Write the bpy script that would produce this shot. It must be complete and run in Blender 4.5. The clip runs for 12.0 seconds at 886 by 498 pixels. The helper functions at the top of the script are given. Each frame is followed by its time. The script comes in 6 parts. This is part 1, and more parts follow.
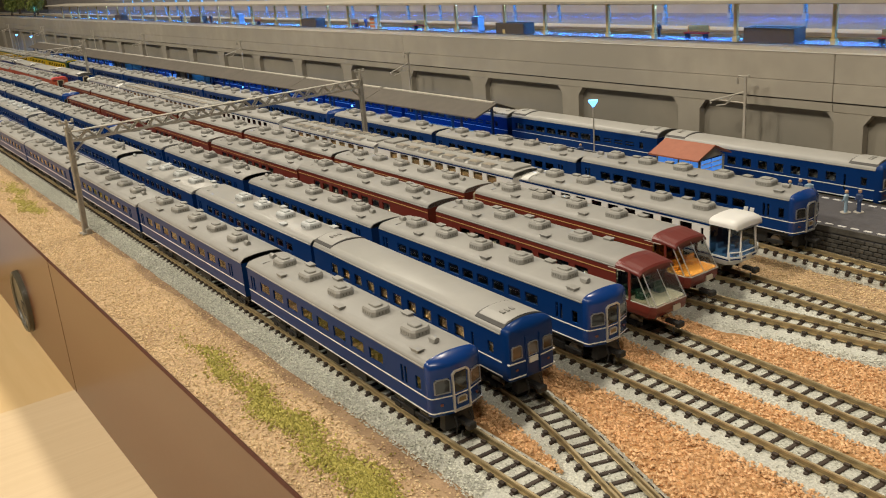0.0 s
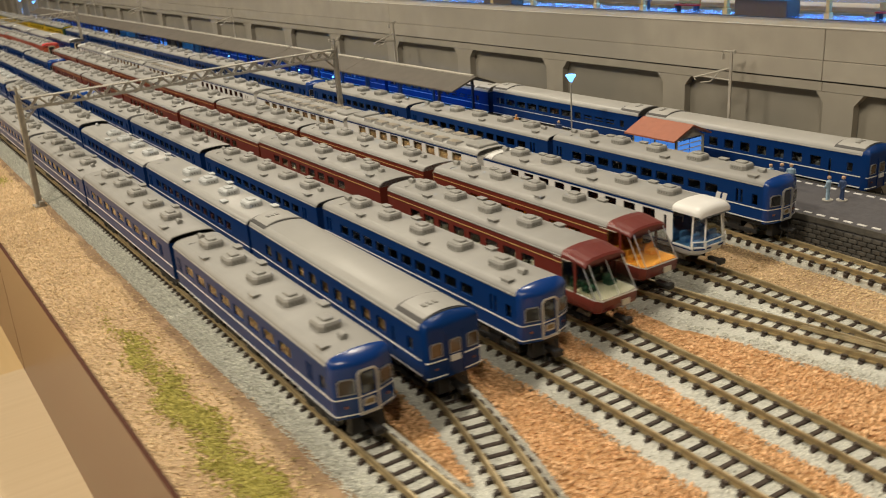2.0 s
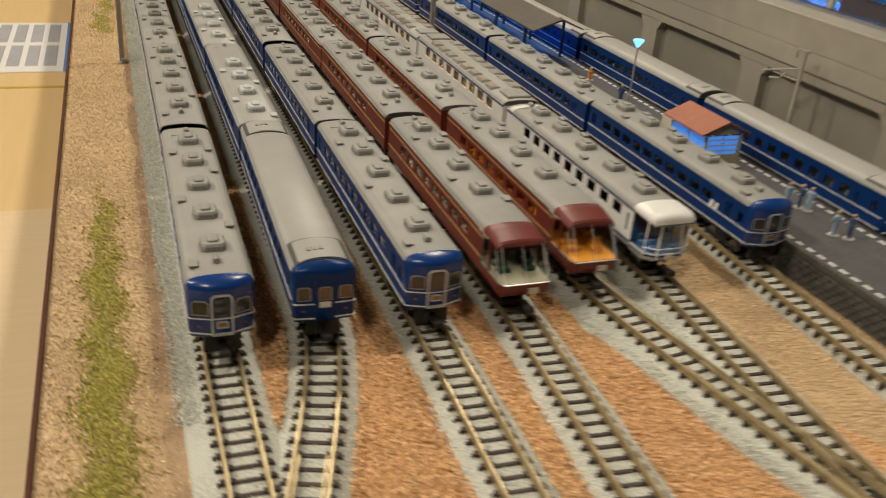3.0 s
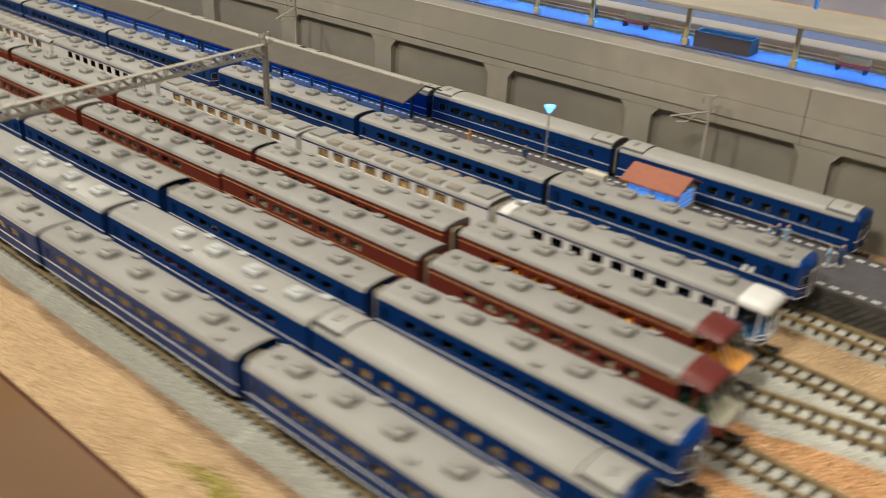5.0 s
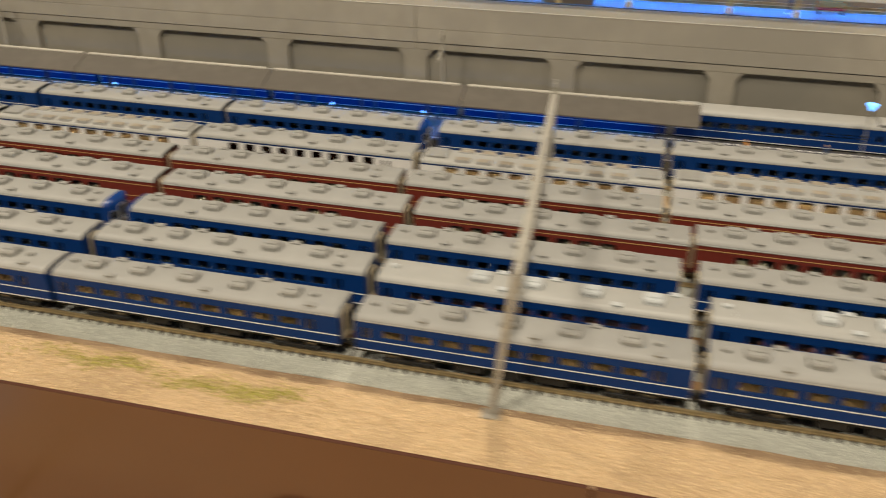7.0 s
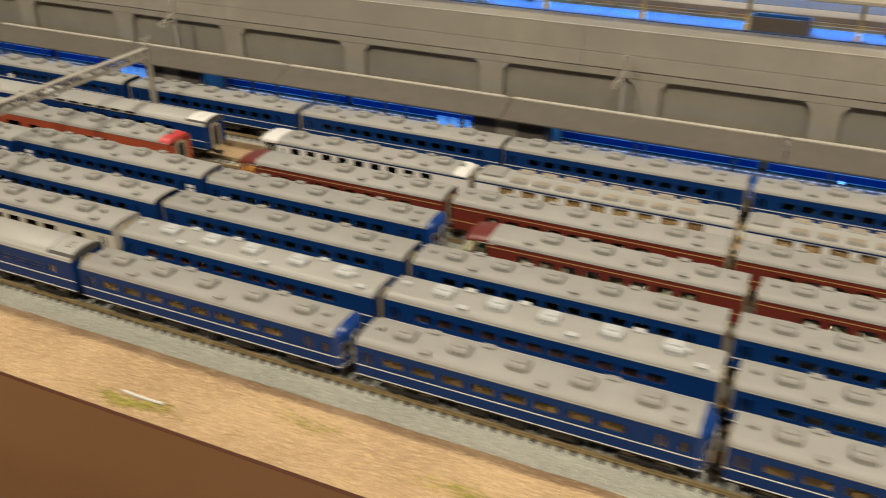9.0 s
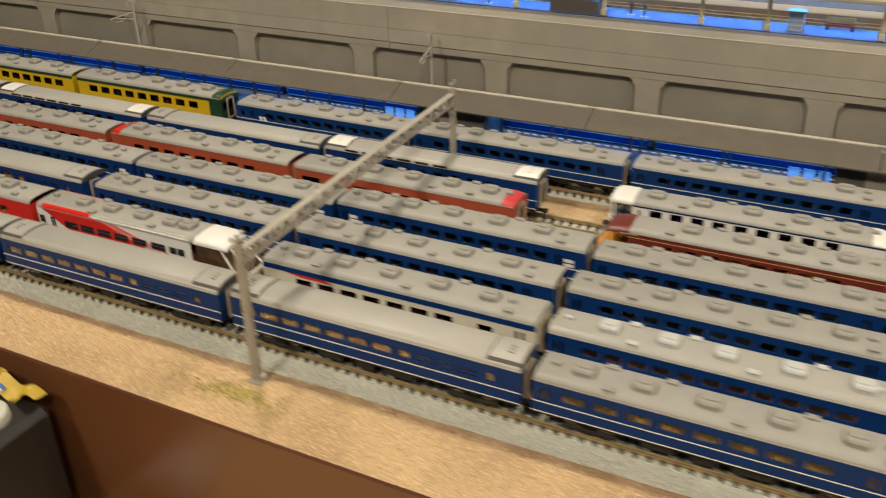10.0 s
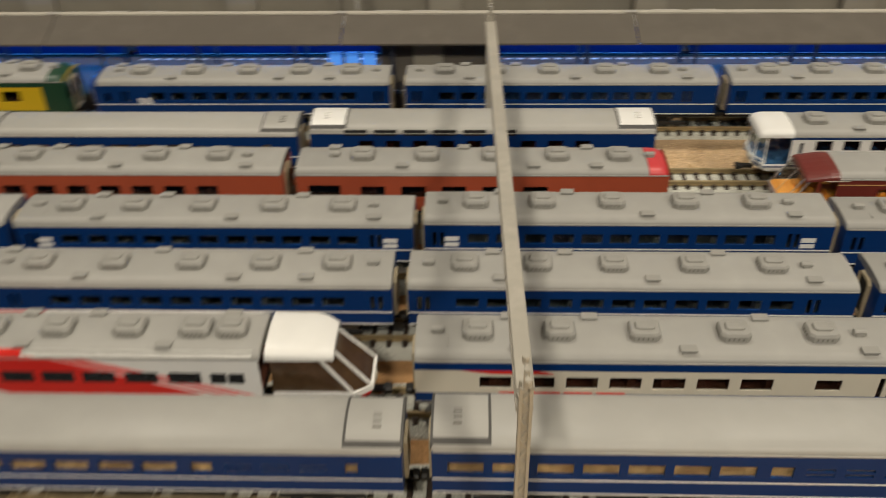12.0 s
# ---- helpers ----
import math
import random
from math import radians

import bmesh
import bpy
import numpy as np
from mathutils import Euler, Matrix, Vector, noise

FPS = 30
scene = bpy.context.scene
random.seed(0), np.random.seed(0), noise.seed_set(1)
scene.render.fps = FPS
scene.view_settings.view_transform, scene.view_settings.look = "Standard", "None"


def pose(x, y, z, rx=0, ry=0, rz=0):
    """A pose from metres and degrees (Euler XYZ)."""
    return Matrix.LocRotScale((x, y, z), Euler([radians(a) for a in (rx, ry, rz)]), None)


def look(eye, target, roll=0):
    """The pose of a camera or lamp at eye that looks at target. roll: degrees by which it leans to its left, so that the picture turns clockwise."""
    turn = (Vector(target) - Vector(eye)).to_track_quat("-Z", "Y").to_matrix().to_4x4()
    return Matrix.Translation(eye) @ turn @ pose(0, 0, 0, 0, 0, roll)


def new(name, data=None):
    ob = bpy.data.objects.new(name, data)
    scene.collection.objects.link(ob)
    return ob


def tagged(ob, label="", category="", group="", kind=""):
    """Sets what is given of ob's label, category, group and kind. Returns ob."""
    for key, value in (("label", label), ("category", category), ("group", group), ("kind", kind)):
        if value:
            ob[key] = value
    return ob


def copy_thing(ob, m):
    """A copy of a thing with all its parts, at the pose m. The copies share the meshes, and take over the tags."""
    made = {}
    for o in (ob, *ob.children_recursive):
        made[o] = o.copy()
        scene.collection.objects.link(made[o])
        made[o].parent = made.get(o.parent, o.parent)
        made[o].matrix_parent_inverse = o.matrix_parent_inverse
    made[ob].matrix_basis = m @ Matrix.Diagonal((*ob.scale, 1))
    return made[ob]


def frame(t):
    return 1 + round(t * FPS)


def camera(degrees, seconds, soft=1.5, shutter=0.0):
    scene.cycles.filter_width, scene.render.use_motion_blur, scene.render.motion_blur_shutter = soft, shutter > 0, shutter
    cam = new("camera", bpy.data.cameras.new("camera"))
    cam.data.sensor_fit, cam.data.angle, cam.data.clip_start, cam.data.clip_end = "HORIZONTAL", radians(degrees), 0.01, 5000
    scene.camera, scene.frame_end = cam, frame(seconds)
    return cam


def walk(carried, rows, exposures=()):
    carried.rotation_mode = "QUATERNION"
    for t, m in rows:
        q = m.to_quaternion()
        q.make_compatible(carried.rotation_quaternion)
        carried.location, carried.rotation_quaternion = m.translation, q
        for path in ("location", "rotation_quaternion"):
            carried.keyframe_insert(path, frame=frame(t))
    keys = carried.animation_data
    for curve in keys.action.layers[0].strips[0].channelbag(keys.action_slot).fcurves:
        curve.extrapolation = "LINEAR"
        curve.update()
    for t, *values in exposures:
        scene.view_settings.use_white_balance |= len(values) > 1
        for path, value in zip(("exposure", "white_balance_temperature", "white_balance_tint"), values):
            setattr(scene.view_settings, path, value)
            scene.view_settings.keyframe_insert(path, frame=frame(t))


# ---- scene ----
cam = camera(53.14, 12.0, soft=1.0, shutter=0.5)
ROWS = [
    (0, 0.3332, -0.1387, 0.1403, 71.53, 4.49, 54.09),
    (0.5, 0.3248, -0.1382, 0.1402, 71.37, 4.50, 54.17),
    (1, 0.3239, -0.1351, 0.1382, 70.82, 4.33, 54.14),
    (1.5, 0.3228, -0.1326, 0.1355, 70.35, 4.32, 54.12),
    (2, 0.3297, -0.0994, 0.1336, 69.96, 3.84, 55.59),
    (2.5, 0.3464, -0.0553, 0.1349, 66.50, 0.69, 65.82),
    (3, 0.3655, -0.0236, 0.1524, 63.69, -4.30, 70.74),
    (3.2, 0.3804, -0.0179, 0.1651, 63.05, -5.62, 71.19),
    (4.8, 0.2605, -0.1190, 0.1953, 63.16, -3.30, 46.84),
    (5, 0.2120, -0.1590, 0.2012, 62.89, -2.10, 41.06),
    (5.5, 0.0898, -0.2643, 0.2206, 61.14, -0.69, 28.51),
    (6, -0.0194, -0.3094, 0.2343, 61.07, -0.75, 17.69),
    (6.5, -0.0897, -0.3132, 0.2416, 61.51, 0.02, 14.00),
    (6.7, -0.1167, -0.3031, 0.2305, 60.83, 0.17, 13.80),
    (8.3, -0.4671, -0.2879, 0.2204, 61.48, -1.96, 21.89),
    (8.5, -0.4957, -0.2816, 0.2151, 61.23, -1.61, 21.83),
    (9, -0.5593, -0.2540, 0.2171, 61.75, -0.10, 24.75),
    (9.5, -0.6439, -0.2572, 0.2177, 61.56, 1.77, 27.71),
    (10, -0.7590, -0.2662, 0.2256, 61.57, 1.05, 25.87),
    (10.5, -0.8374, -0.2624, 0.2204, 62.04, 0.61, 21.75),
    (11, -0.8859, -0.2253, 0.2048, 59.84, 1.86, 19.35),
    (11.5, -0.9347, -0.1970, 0.1936, 56.40, 3.03, 15.50),
    (12, -0.9817, -0.1570, 0.1900, 54.54, 0.86, 1.72),
]
walk(cam, [(t, pose(x, y, z, a, b, c)) for t, x, y, z, a, b, c in ROWS],
     exposures=[(0, -0.02, 6250, 10), (2.2, -0.02, 6400, 10), (3.0, -0.24, 6350, 10), (4.8, -0.02, 5950, 10), (5.1, 0.0, 5950, 10), (5.5, -0.04, 6450, 10), (6.5, -0.07, 6420, 10), (8.3, -0.09, 6300, 10), (10.5, -0.05, 6600, 10), (11.5, -0.08, 6550, 10), (12.0, -0.28, 6180, 10)])

# ---- world and lamps ----
world = bpy.data.worlds.new("room_light")
scene.world = world
world.use_nodes = True
world.node_tree.nodes["Background"].inputs[0].default_value = (1.0, 0.86, 0.68, 1)
world.node_tree.nodes["Background"].inputs[1].default_value = 0.004


def area_lamp(name, at, target, size, watts, colour, size_y=None, spread=180):
    data = bpy.data.lights.new(name, "AREA")
    data.energy, data.color, data.spread = watts, colour, radians(spread)
    data.shape, data.size = ("RECTANGLE", size) if size_y else ("DISK", size)
    if size_y:
        data.size_y = size_y
    ob = new(name, data)
    ob.matrix_world = look(at, target)
    return ob


WARM = (1.0, 0.885, 0.70)
area_lamp("ceiling_lamp", (-1.45, 0.55, 1.45), (-0.75, 0.1, 0), 0.16, 11.5, WARM)
area_lamp("ceiling_lamp", (-0.20, 0.55, 1.45), (-0.10, 0.1, 0), 0.16, 10.0, WARM)
area_lamp("ceiling_lamp", (-1.30, -1.15, 1.40), (-0.90, 0.0, 0), 0.25, 16.8, WARM)
area_lamp("ceiling_lamp", (-0.10, -1.15, 1.40), (-0.20, 0.0, 0), 0.25, 16.8, WARM)
area_lamp("ceiling_lamp", (0.90, -0.60, 1.40), (0.15, 0.05, 0), 0.25, 9.0, WARM)
# cold tubes under the two station roofs
BLUE = (0.03, 0.30, 1.0)
PALE_BLUE = (0.045, 0.32, 1.0)
area_lamp("platform_tube", (-1.15, 0.2465, 0.0300), (-1.15, 0.2470, 0), 1.95, 0.62, BLUE, 0.004)
area_lamp("station_tube", (-0.85, 0.350, 0.0955), (-0.85, 0.350, 0), 2.7, 1.00, PALE_BLUE, 0.006, 104)
area_lamp("station_tube", (-0.85, 0.475, 0.0955), (-0.85, 0.475, 0), 2.7, 1.15, PALE_BLUE, 0.006)

# ---- materials ----
def mat(name, base, rough=0.5, metal=0.0, var=0.12, scale=300.0, bump=0.0, bump_scale=2000.0, spec=0.5, second=None, mix_scale=40.0, per_object=0.0):
    """Painted or natural surface: two scales of noise in the colour, fine relief."""
    m = bpy.data.materials.new(name)
    m.use_nodes = True
    nt = m.node_tree
    b = nt.nodes["Principled BSDF"]
    b.inputs["Roughness"].default_value = rough
    b.inputs["Metallic"].default_value = metal
    b.inputs["Specular IOR Level"].default_value = spec
    tc = nt.nodes.new("ShaderNodeTexCoord")
    n1 = nt.nodes.new("ShaderNodeTexNoise")
    n1.inputs["Scale"].default_value, n1.inputs["Detail"].default_value = scale, 6
    n2 = nt.nodes.new("ShaderNodeTexNoise")
    n2.inputs["Scale"].default_value, n2.inputs["Detail"].default_value = mix_scale, 4
    for n in (n1, n2):
        nt.links.new(tc.outputs["Object"], n.inputs["Vector"])
    r1 = nt.nodes.new("ShaderNodeValToRGB")
    lo = [max(c * (1 - var), 0) for c in base]
    hi = [min(c * (1 + var), 1) for c in base]
    r1.color_ramp.elements[0].color, r1.color_ramp.elements[1].color = (*lo, 1), (*hi, 1)
    r1.color_ramp.elements[0].position, r1.color_ramp.elements[1].position = 0.3, 0.7
    nt.links.new(n1.outputs["Fac"], r1.inputs["Fac"])
    r2 = nt.nodes.new("ShaderNodeValToRGB")
    r2.color_ramp.elements[0].position, r2.color_ramp.elements[1].position = 0.42, 0.64
    nt.links.new(n2.outputs["Fac"], r2.inputs["Fac"])
    mx = nt.nodes.new("ShaderNodeMix")
    mx.data_type = "RGBA"
    nt.links.new(r1.outputs["Color"], mx.inputs["A"])
    mx.inputs["B"].default_value = (*(second or [c * (1 - var * 0.8) for c in base]), 1)
    nt.links.new(r2.outputs["Color"], mx.inputs["Factor"])
    out = mx.outputs["Result"]
    if per_object:
        oi = nt.nodes.new("ShaderNodeObjectInfo")
        mp = nt.nodes.new("ShaderNodeMapRange")
        mp.inputs["To Min"].default_value, mp.inputs["To Max"].default_value = 1 - per_object, 1 + per_object
        nt.links.new(oi.outputs["Random"], mp.inputs["Value"])
        hv = nt.nodes.new("ShaderNodeHueSaturation")
        nt.links.new(mp.outputs["Result"], hv.inputs["Value"])
        nt.links.new(out, hv.inputs["Color"])
        out = hv.outputs["Color"]
    nt.links.new(out, b.inputs["Base Color"])
    if bump:
        n3 = nt.nodes.new("ShaderNodeTexNoise")
        n3.inputs["Scale"].default_value, n3.inputs["Detail"].default_value = bump_scale, 5
        nt.links.new(tc.outputs["Object"], n3.inputs["Vector"])
        bp = nt.nodes.new("ShaderNodeBump")
        bp.inputs["Strength"].default_value, bp.inputs["Distance"].default_value = bump, 0.0006
        nt.links.new(n3.outputs["Fac"], bp.inputs["Height"])
        nt.links.new(bp.outputs["Normal"], b.inputs["Normal"])
    return m


def grain_mat(name, dark, light, rough=0.8):
    """Loose grains: the colour changes from grain to grain."""
    m = bpy.data.materials.new(name)
    m.use_nodes = True
    nt = m.node_tree
    b = nt.nodes["Principled BSDF"]
    b.inputs["Roughness"].default_value = rough
    g = nt.nodes.new("ShaderNodeNewGeometry")
    r = nt.nodes.new("ShaderNodeValToRGB")
    r.color_ramp.elements[0].color, r.color_ramp.elements[1].color = (*dark, 1), (*light, 1)
    nt.links.new(g.outputs["Random Per Island"], r.inputs["Fac"])
    nt.links.new(r.outputs["Color"], b.inputs["Base Color"])
    return m


def glass_mat(name, tint, rough=0.03):
    m = bpy.data.materials.new(name)
    m.use_nodes = True
    b = m.node_tree.nodes["Principled BSDF"]
    b.inputs["Base Color"].default_value = (*tint, 1)
    b.inputs["Roughness"].default_value = rough
    b.inputs["Transmission Weight"].default_value = 1.0
    b.inputs["IOR"].default_value = 1.42
    return m


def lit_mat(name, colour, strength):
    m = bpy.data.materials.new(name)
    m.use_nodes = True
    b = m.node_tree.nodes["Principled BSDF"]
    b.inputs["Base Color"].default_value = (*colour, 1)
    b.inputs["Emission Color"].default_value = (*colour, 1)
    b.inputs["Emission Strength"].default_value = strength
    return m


M = dict(
    blue=mat("blue_paint", (0.0038, 0.031, 0.142), 0.30, spec=0.18, var=0.06, scale=90, bump=0.02, bump_scale=900),
    # same paint as the coach sides, lightened for light falling on the brow
    blue_lit=mat("blue_paint_lit_copy", (0.006, 0.042, 0.205), 0.25, var=0.06, scale=90),
    roof=mat("grey_roof_paint", (0.330, 0.322, 0.300), 0.50, spec=0.28, var=0.05, scale=120, bump=0.04, bump_scale=1500, per_object=0.05),
    roof_round=mat("pale_grey_roof_paint", (0.375, 0.366, 0.340), 0.42, spec=0.32, var=0.05, scale=100, bump=0.03, bump_scale=1500, per_object=0.05),
    unit=mat("grey_unit_plastic", (0.30, 0.292, 0.268), 0.5, var=0.08, scale=200, bump=0.05),
    louvre=mat("dark_grey_louvre", (0.18, 0.173, 0.155), 0.6, var=0.1),
    unit_white=mat("white_unit_plastic", (0.50, 0.515, 0.51), 0.45, var=0.05, scale=200),
    white=mat("white_paint", (0.78, 0.77, 0.74), 0.35, var=0.04, scale=120),
    cream=mat("cream_paint", (0.66, 0.61, 0.50), 0.4, var=0.04, scale=120),
    maroon=mat("maroon_paint", (0.155, 0.026, 0.017), 0.32, var=0.08, scale=120),
    maroon_roof=mat("maroon_roof_paint", (0.150, 0.027, 0.021), 0.36, var=0.06, scale=120),
    gold=mat("gold_line_paint", (0.55, 0.36, 0.13), 0.4, var=0.05),
    red=mat("red_paint", (0.64, 0.026, 0.018), 0.3, var=0.05, scale=120),
    orange=mat("orange_red_paint", (0.40, 0.080, 0.035), 0.35, var=0.06, scale=120),
    pink=mat("pinkish_red_paint", (0.58, 0.055, 0.060), 0.35, var=0.05, scale=120),
    yellow=mat("yellow_paint", (0.62, 0.42, 0.01), 0.35, var=0.05, scale=120),
    green=mat("dark_green_paint", (0.012, 0.052, 0.026), 0.35, var=0.06, scale=120),
    black=mat("black_plastic", (0.012, 0.011, 0.010), 0.5, var=0.2, scale=300, bump=0.1),
    dark=mat("dark_underframe", (0.014, 0.013, 0.012), 0.6, var=0.2, scale=300, bump=0.1),
    steel=mat("wheel_steel", (0.42, 0.38, 0.32), 0.35, 0.9, var=0.1),
    silver=mat("silver_trim", (0.55, 0.54, 0.52), 0.3, 0.6, var=0.05),
    beige=mat("beige_diaphragm", (0.50, 0.42, 0.28), 0.5, var=0.15, scale=400),
    amber=mat("amber_interior", (0.25, 0.175, 0.080), 0.6, var=0.15, scale=200),
    curtain=mat("pale_curtain_print", (0.27, 0.215, 0.14), 0.7, var=0.45, scale=350, second=(0.16, 0.11, 0.07), mix_scale=130),
    seat_orange=mat("orange_seat_plastic", (0.74, 0.31, 0.03), 0.5, var=0.1, scale=300),
    seat_blue=mat("blue_seat_plastic", (0.05, 0.16, 0.36), 0.5, var=0.1, scale=300),
    seat_dark=mat("dark_interior", (0.05, 0.055, 0.05), 0.6, var=0.2, scale=300),
    seat_cream=mat("cream_interior", (0.36, 0.34, 0.235), 0.5, var=0.1, scale=300),
    seat_brown=mat("brown_interior", (0.17, 0.06, 0.035), 0.5, var=0.1, scale=300),
    glass=glass_mat("clear_window", (0.93, 0.95, 0.95)),
    glass_amber=glass_mat("warm_window", (0.90, 0.80, 0.60)),
    glass_dark=glass_mat("smoked_window", (0.20, 0.20, 0.20)),
    glass_side=glass_mat("tinted_side_window", (0.50, 0.50, 0.46)),
    glass_screen=glass_mat("grey_windscreen", (0.72, 0.74, 0.74)),
    glass_cab=mat("dark_cab_glass", (0.025, 0.026, 0.028), 0.06, var=0.1, scale=200, spec=0.8),
    glass_warm=mat("brown_cab_glass", (0.085, 0.050, 0.026), 0.06, var=0.3, scale=300, spec=0.8),
    roof_glass=mat("grey_roof_glass", (0.34, 0.29, 0.22), 0.38, var=0.2, scale=200, spec=0.7),
    silver_dark=mat("dull_silver_trim", (0.26, 0.27, 0.29), 0.35, 0.5, var=0.05),
    rail=mat("rail_nickel_brass", (0.62, 0.50, 0.30), 0.38, 0.6, var=0.15, scale=200, second=(0.42, 0.33, 0.18), mix_scale=90),
    rail_web=mat("darker_rail_web", (0.40, 0.31, 0.165), 0.45, 0.5, var=0.2, scale=200),
    sleeper=mat("dark_brown_sleeper", (0.050, 0.033, 0.023), 0.6, var=0.3, scale=700, bump=0.15, per_object=0.25),
    ballast=mat("grey_ballast", (0.50, 0.50, 0.44), 0.85, var=0.4, scale=1500, bump=0.9, bump_scale=1300, second=(0.56, 0.56, 0.50), mix_scale=60),
    ground=mat("tan_ground", (0.56, 0.395, 0.23), 0.9, var=0.3, scale=1200, bump=0.8, bump_scale=1200, second=(0.42, 0.285, 0.165), mix_scale=22),
    # three tones of one wall paint; the recesses' shade is put into the colour
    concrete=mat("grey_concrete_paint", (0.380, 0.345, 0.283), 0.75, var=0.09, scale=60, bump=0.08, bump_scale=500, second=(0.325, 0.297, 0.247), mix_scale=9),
    concrete_dark=mat("shaded_grey_concrete_paint", (0.275, 0.248, 0.196), 0.8, var=0.08, scale=60, bump=0.08, bump_scale=500, second=(0.225, 0.208, 0.171), mix_scale=9),
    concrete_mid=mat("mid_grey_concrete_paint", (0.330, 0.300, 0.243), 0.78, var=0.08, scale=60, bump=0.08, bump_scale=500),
    asphalt=mat("platform_asphalt", (0.085, 0.080, 0.085), 0.85, var=0.15, scale=400, bump=0.2),
    stone=mat("platform_stone", (0.085, 0.078, 0.066), 0.85, var=0.25, scale=500, bump=0.3, per_object=0.2),
    canopy=mat("brown_grey_roofing", (0.105, 0.090, 0.072), 0.75, var=0.1, scale=120, bump=0.1, bump_scale=700),
    cap=mat("pale_ridge_cap", (0.44, 0.41, 0.35), 0.6, var=0.08, scale=200),
    iron=mat("grey_iron_paint", (0.44, 0.41, 0.35), 0.5, 0.2, var=0.1, scale=300, bump=0.05),
    iron_dark=mat("dark_iron_paint", (0.035, 0.04, 0.06), 0.5, var=0.1),
    fascia=mat("brown_laminate", (0.118, 0.047, 0.020), 0.28, var=0.05, scale=12, second=(0.130, 0.053, 0.023), mix_scale=4, bump=0.03, bump_scale=160),
    fascia_edge=mat("dark_edge_band", (0.085, 0.030, 0.016), 0.65, var=0.1, spec=0.2),
    rubber=mat("dark_grey_plastic", (0.075, 0.068, 0.048), 0.35, var=0.08),
    tile=mat("orange_roof_tile", (0.34, 0.115, 0.062), 0.6, var=0.1, scale=300, bump=0.1),
    hut_wall=mat("cream_hut_wall", (0.55, 0.48, 0.30), 0.6, var=0.08, scale=300),
    post_cream=mat("cream_post_paint", (0.62, 0.47, 0.20), 0.5, var=0.06),
    post_grey=mat("blue_grey_post_paint", (0.34, 0.36, 0.37), 0.5, var=0.06),
    pale_floor=mat("pale_station_floor", (0.14, 0.19, 0.30), 0.13, var=0.07, scale=60, bump=0.05),
    brick=mat("grey_blockwork", (0.34, 0.33, 0.33), 0.85, var=0.08, scale=60, bump=0.1, bump_scale=300, per_object=0.1),
    box_brown=mat("brown_grey_box_paint", (0.11, 0.085, 0.065), 0.6, var=0.1),
    earth=mat("brown_worn_earth", (0.33, 0.215, 0.125), 0.95, var=0.35, scale=1200, bump=0.8, bump_scale=1200, second=(0.44, 0.30, 0.18), mix_scale=60),
    kiosk_orange=mat("orange_kiosk_paint", (0.75, 0.24, 0.05), 0.5, var=0.1, scale=300),
    room=mat("cream_room_paint", (0.19, 0.17, 0.14), 0.8, var=0.03, scale=4),
    paper=mat("white_paper", (0.70, 0.69, 0.66), 0.6, var=0.03),
    ink_grey=mat("grey_print", (0.36, 0.36, 0.38), 0.6, var=0.1),
    ink_blue=mat("blue_print", (0.10, 0.24, 0.55), 0.5, var=0.05),
    tape=mat("yellow_tape", (0.50, 0.35, 0.045), 0.5, var=0.08, bump=0.1, bump_scale=300),
    knob=mat("pale_knob_plastic", (0.55, 0.56, 0.50), 0.4, var=0.04),
    wire_red=mat("red_wire", (0.60, 0.05, 0.03), 0.4),
    wire_blue=mat("blue_wire", (0.06, 0.16, 0.55), 0.4),
    wire_white=mat("white_wire", (0.7, 0.7, 0.68), 0.4),
    seam=mat("dark_seam_and_shadow", (0.075, 0.072, 0.068), 0.7, var=0.1),
    skin=mat("tan_figure_paint", (0.52, 0.33, 0.20), 0.6),
    fig_orange=mat("orange_figure_paint", (0.70, 0.30, 0.06), 0.6),
    fig_blue=mat("pale_blue_figure", (0.36, 0.50, 0.62), 0.6),
    fig_navy=mat("navy_figure", (0.04, 0.07, 0.16), 0.6),
    led=lit_mat("cold_lamp", (0.14, 0.42, 1.0), 3.0),
    bulb=lit_mat("cold_bulb", (0.35, 0.62, 1.0), 90.0),
    # emissive pane: the glow is put into it in place of inner light
    glow_soft=lit_mat("self_glowing_cold_pane", (0.10, 0.33, 0.95), 0.55),
    g_tan=grain_mat("tan_grains", (0.47, 0.330, 0.172), (0.82, 0.63, 0.37)),
    g_orange=grain_mat("orange_grains", (0.53, 0.305, 0.140), (0.94, 0.63, 0.355)),
    orange_ground=mat("orange_brown_ground", (0.54, 0.30, 0.125), 0.9, var=0.3, scale=900, bump=0.8, bump_scale=900),
    g_grey=grain_mat("grey_grains", (0.36, 0.36, 0.31), (0.80, 0.80, 0.70)),
    g_green=grain_mat("green_flock", (0.25, 0.225, 0.036), (0.58, 0.51, 0.14)),
    leaf=grain_mat("green_leaves", (0.05, 0.10, 0.015), (0.24, 0.26, 0.06)),
)


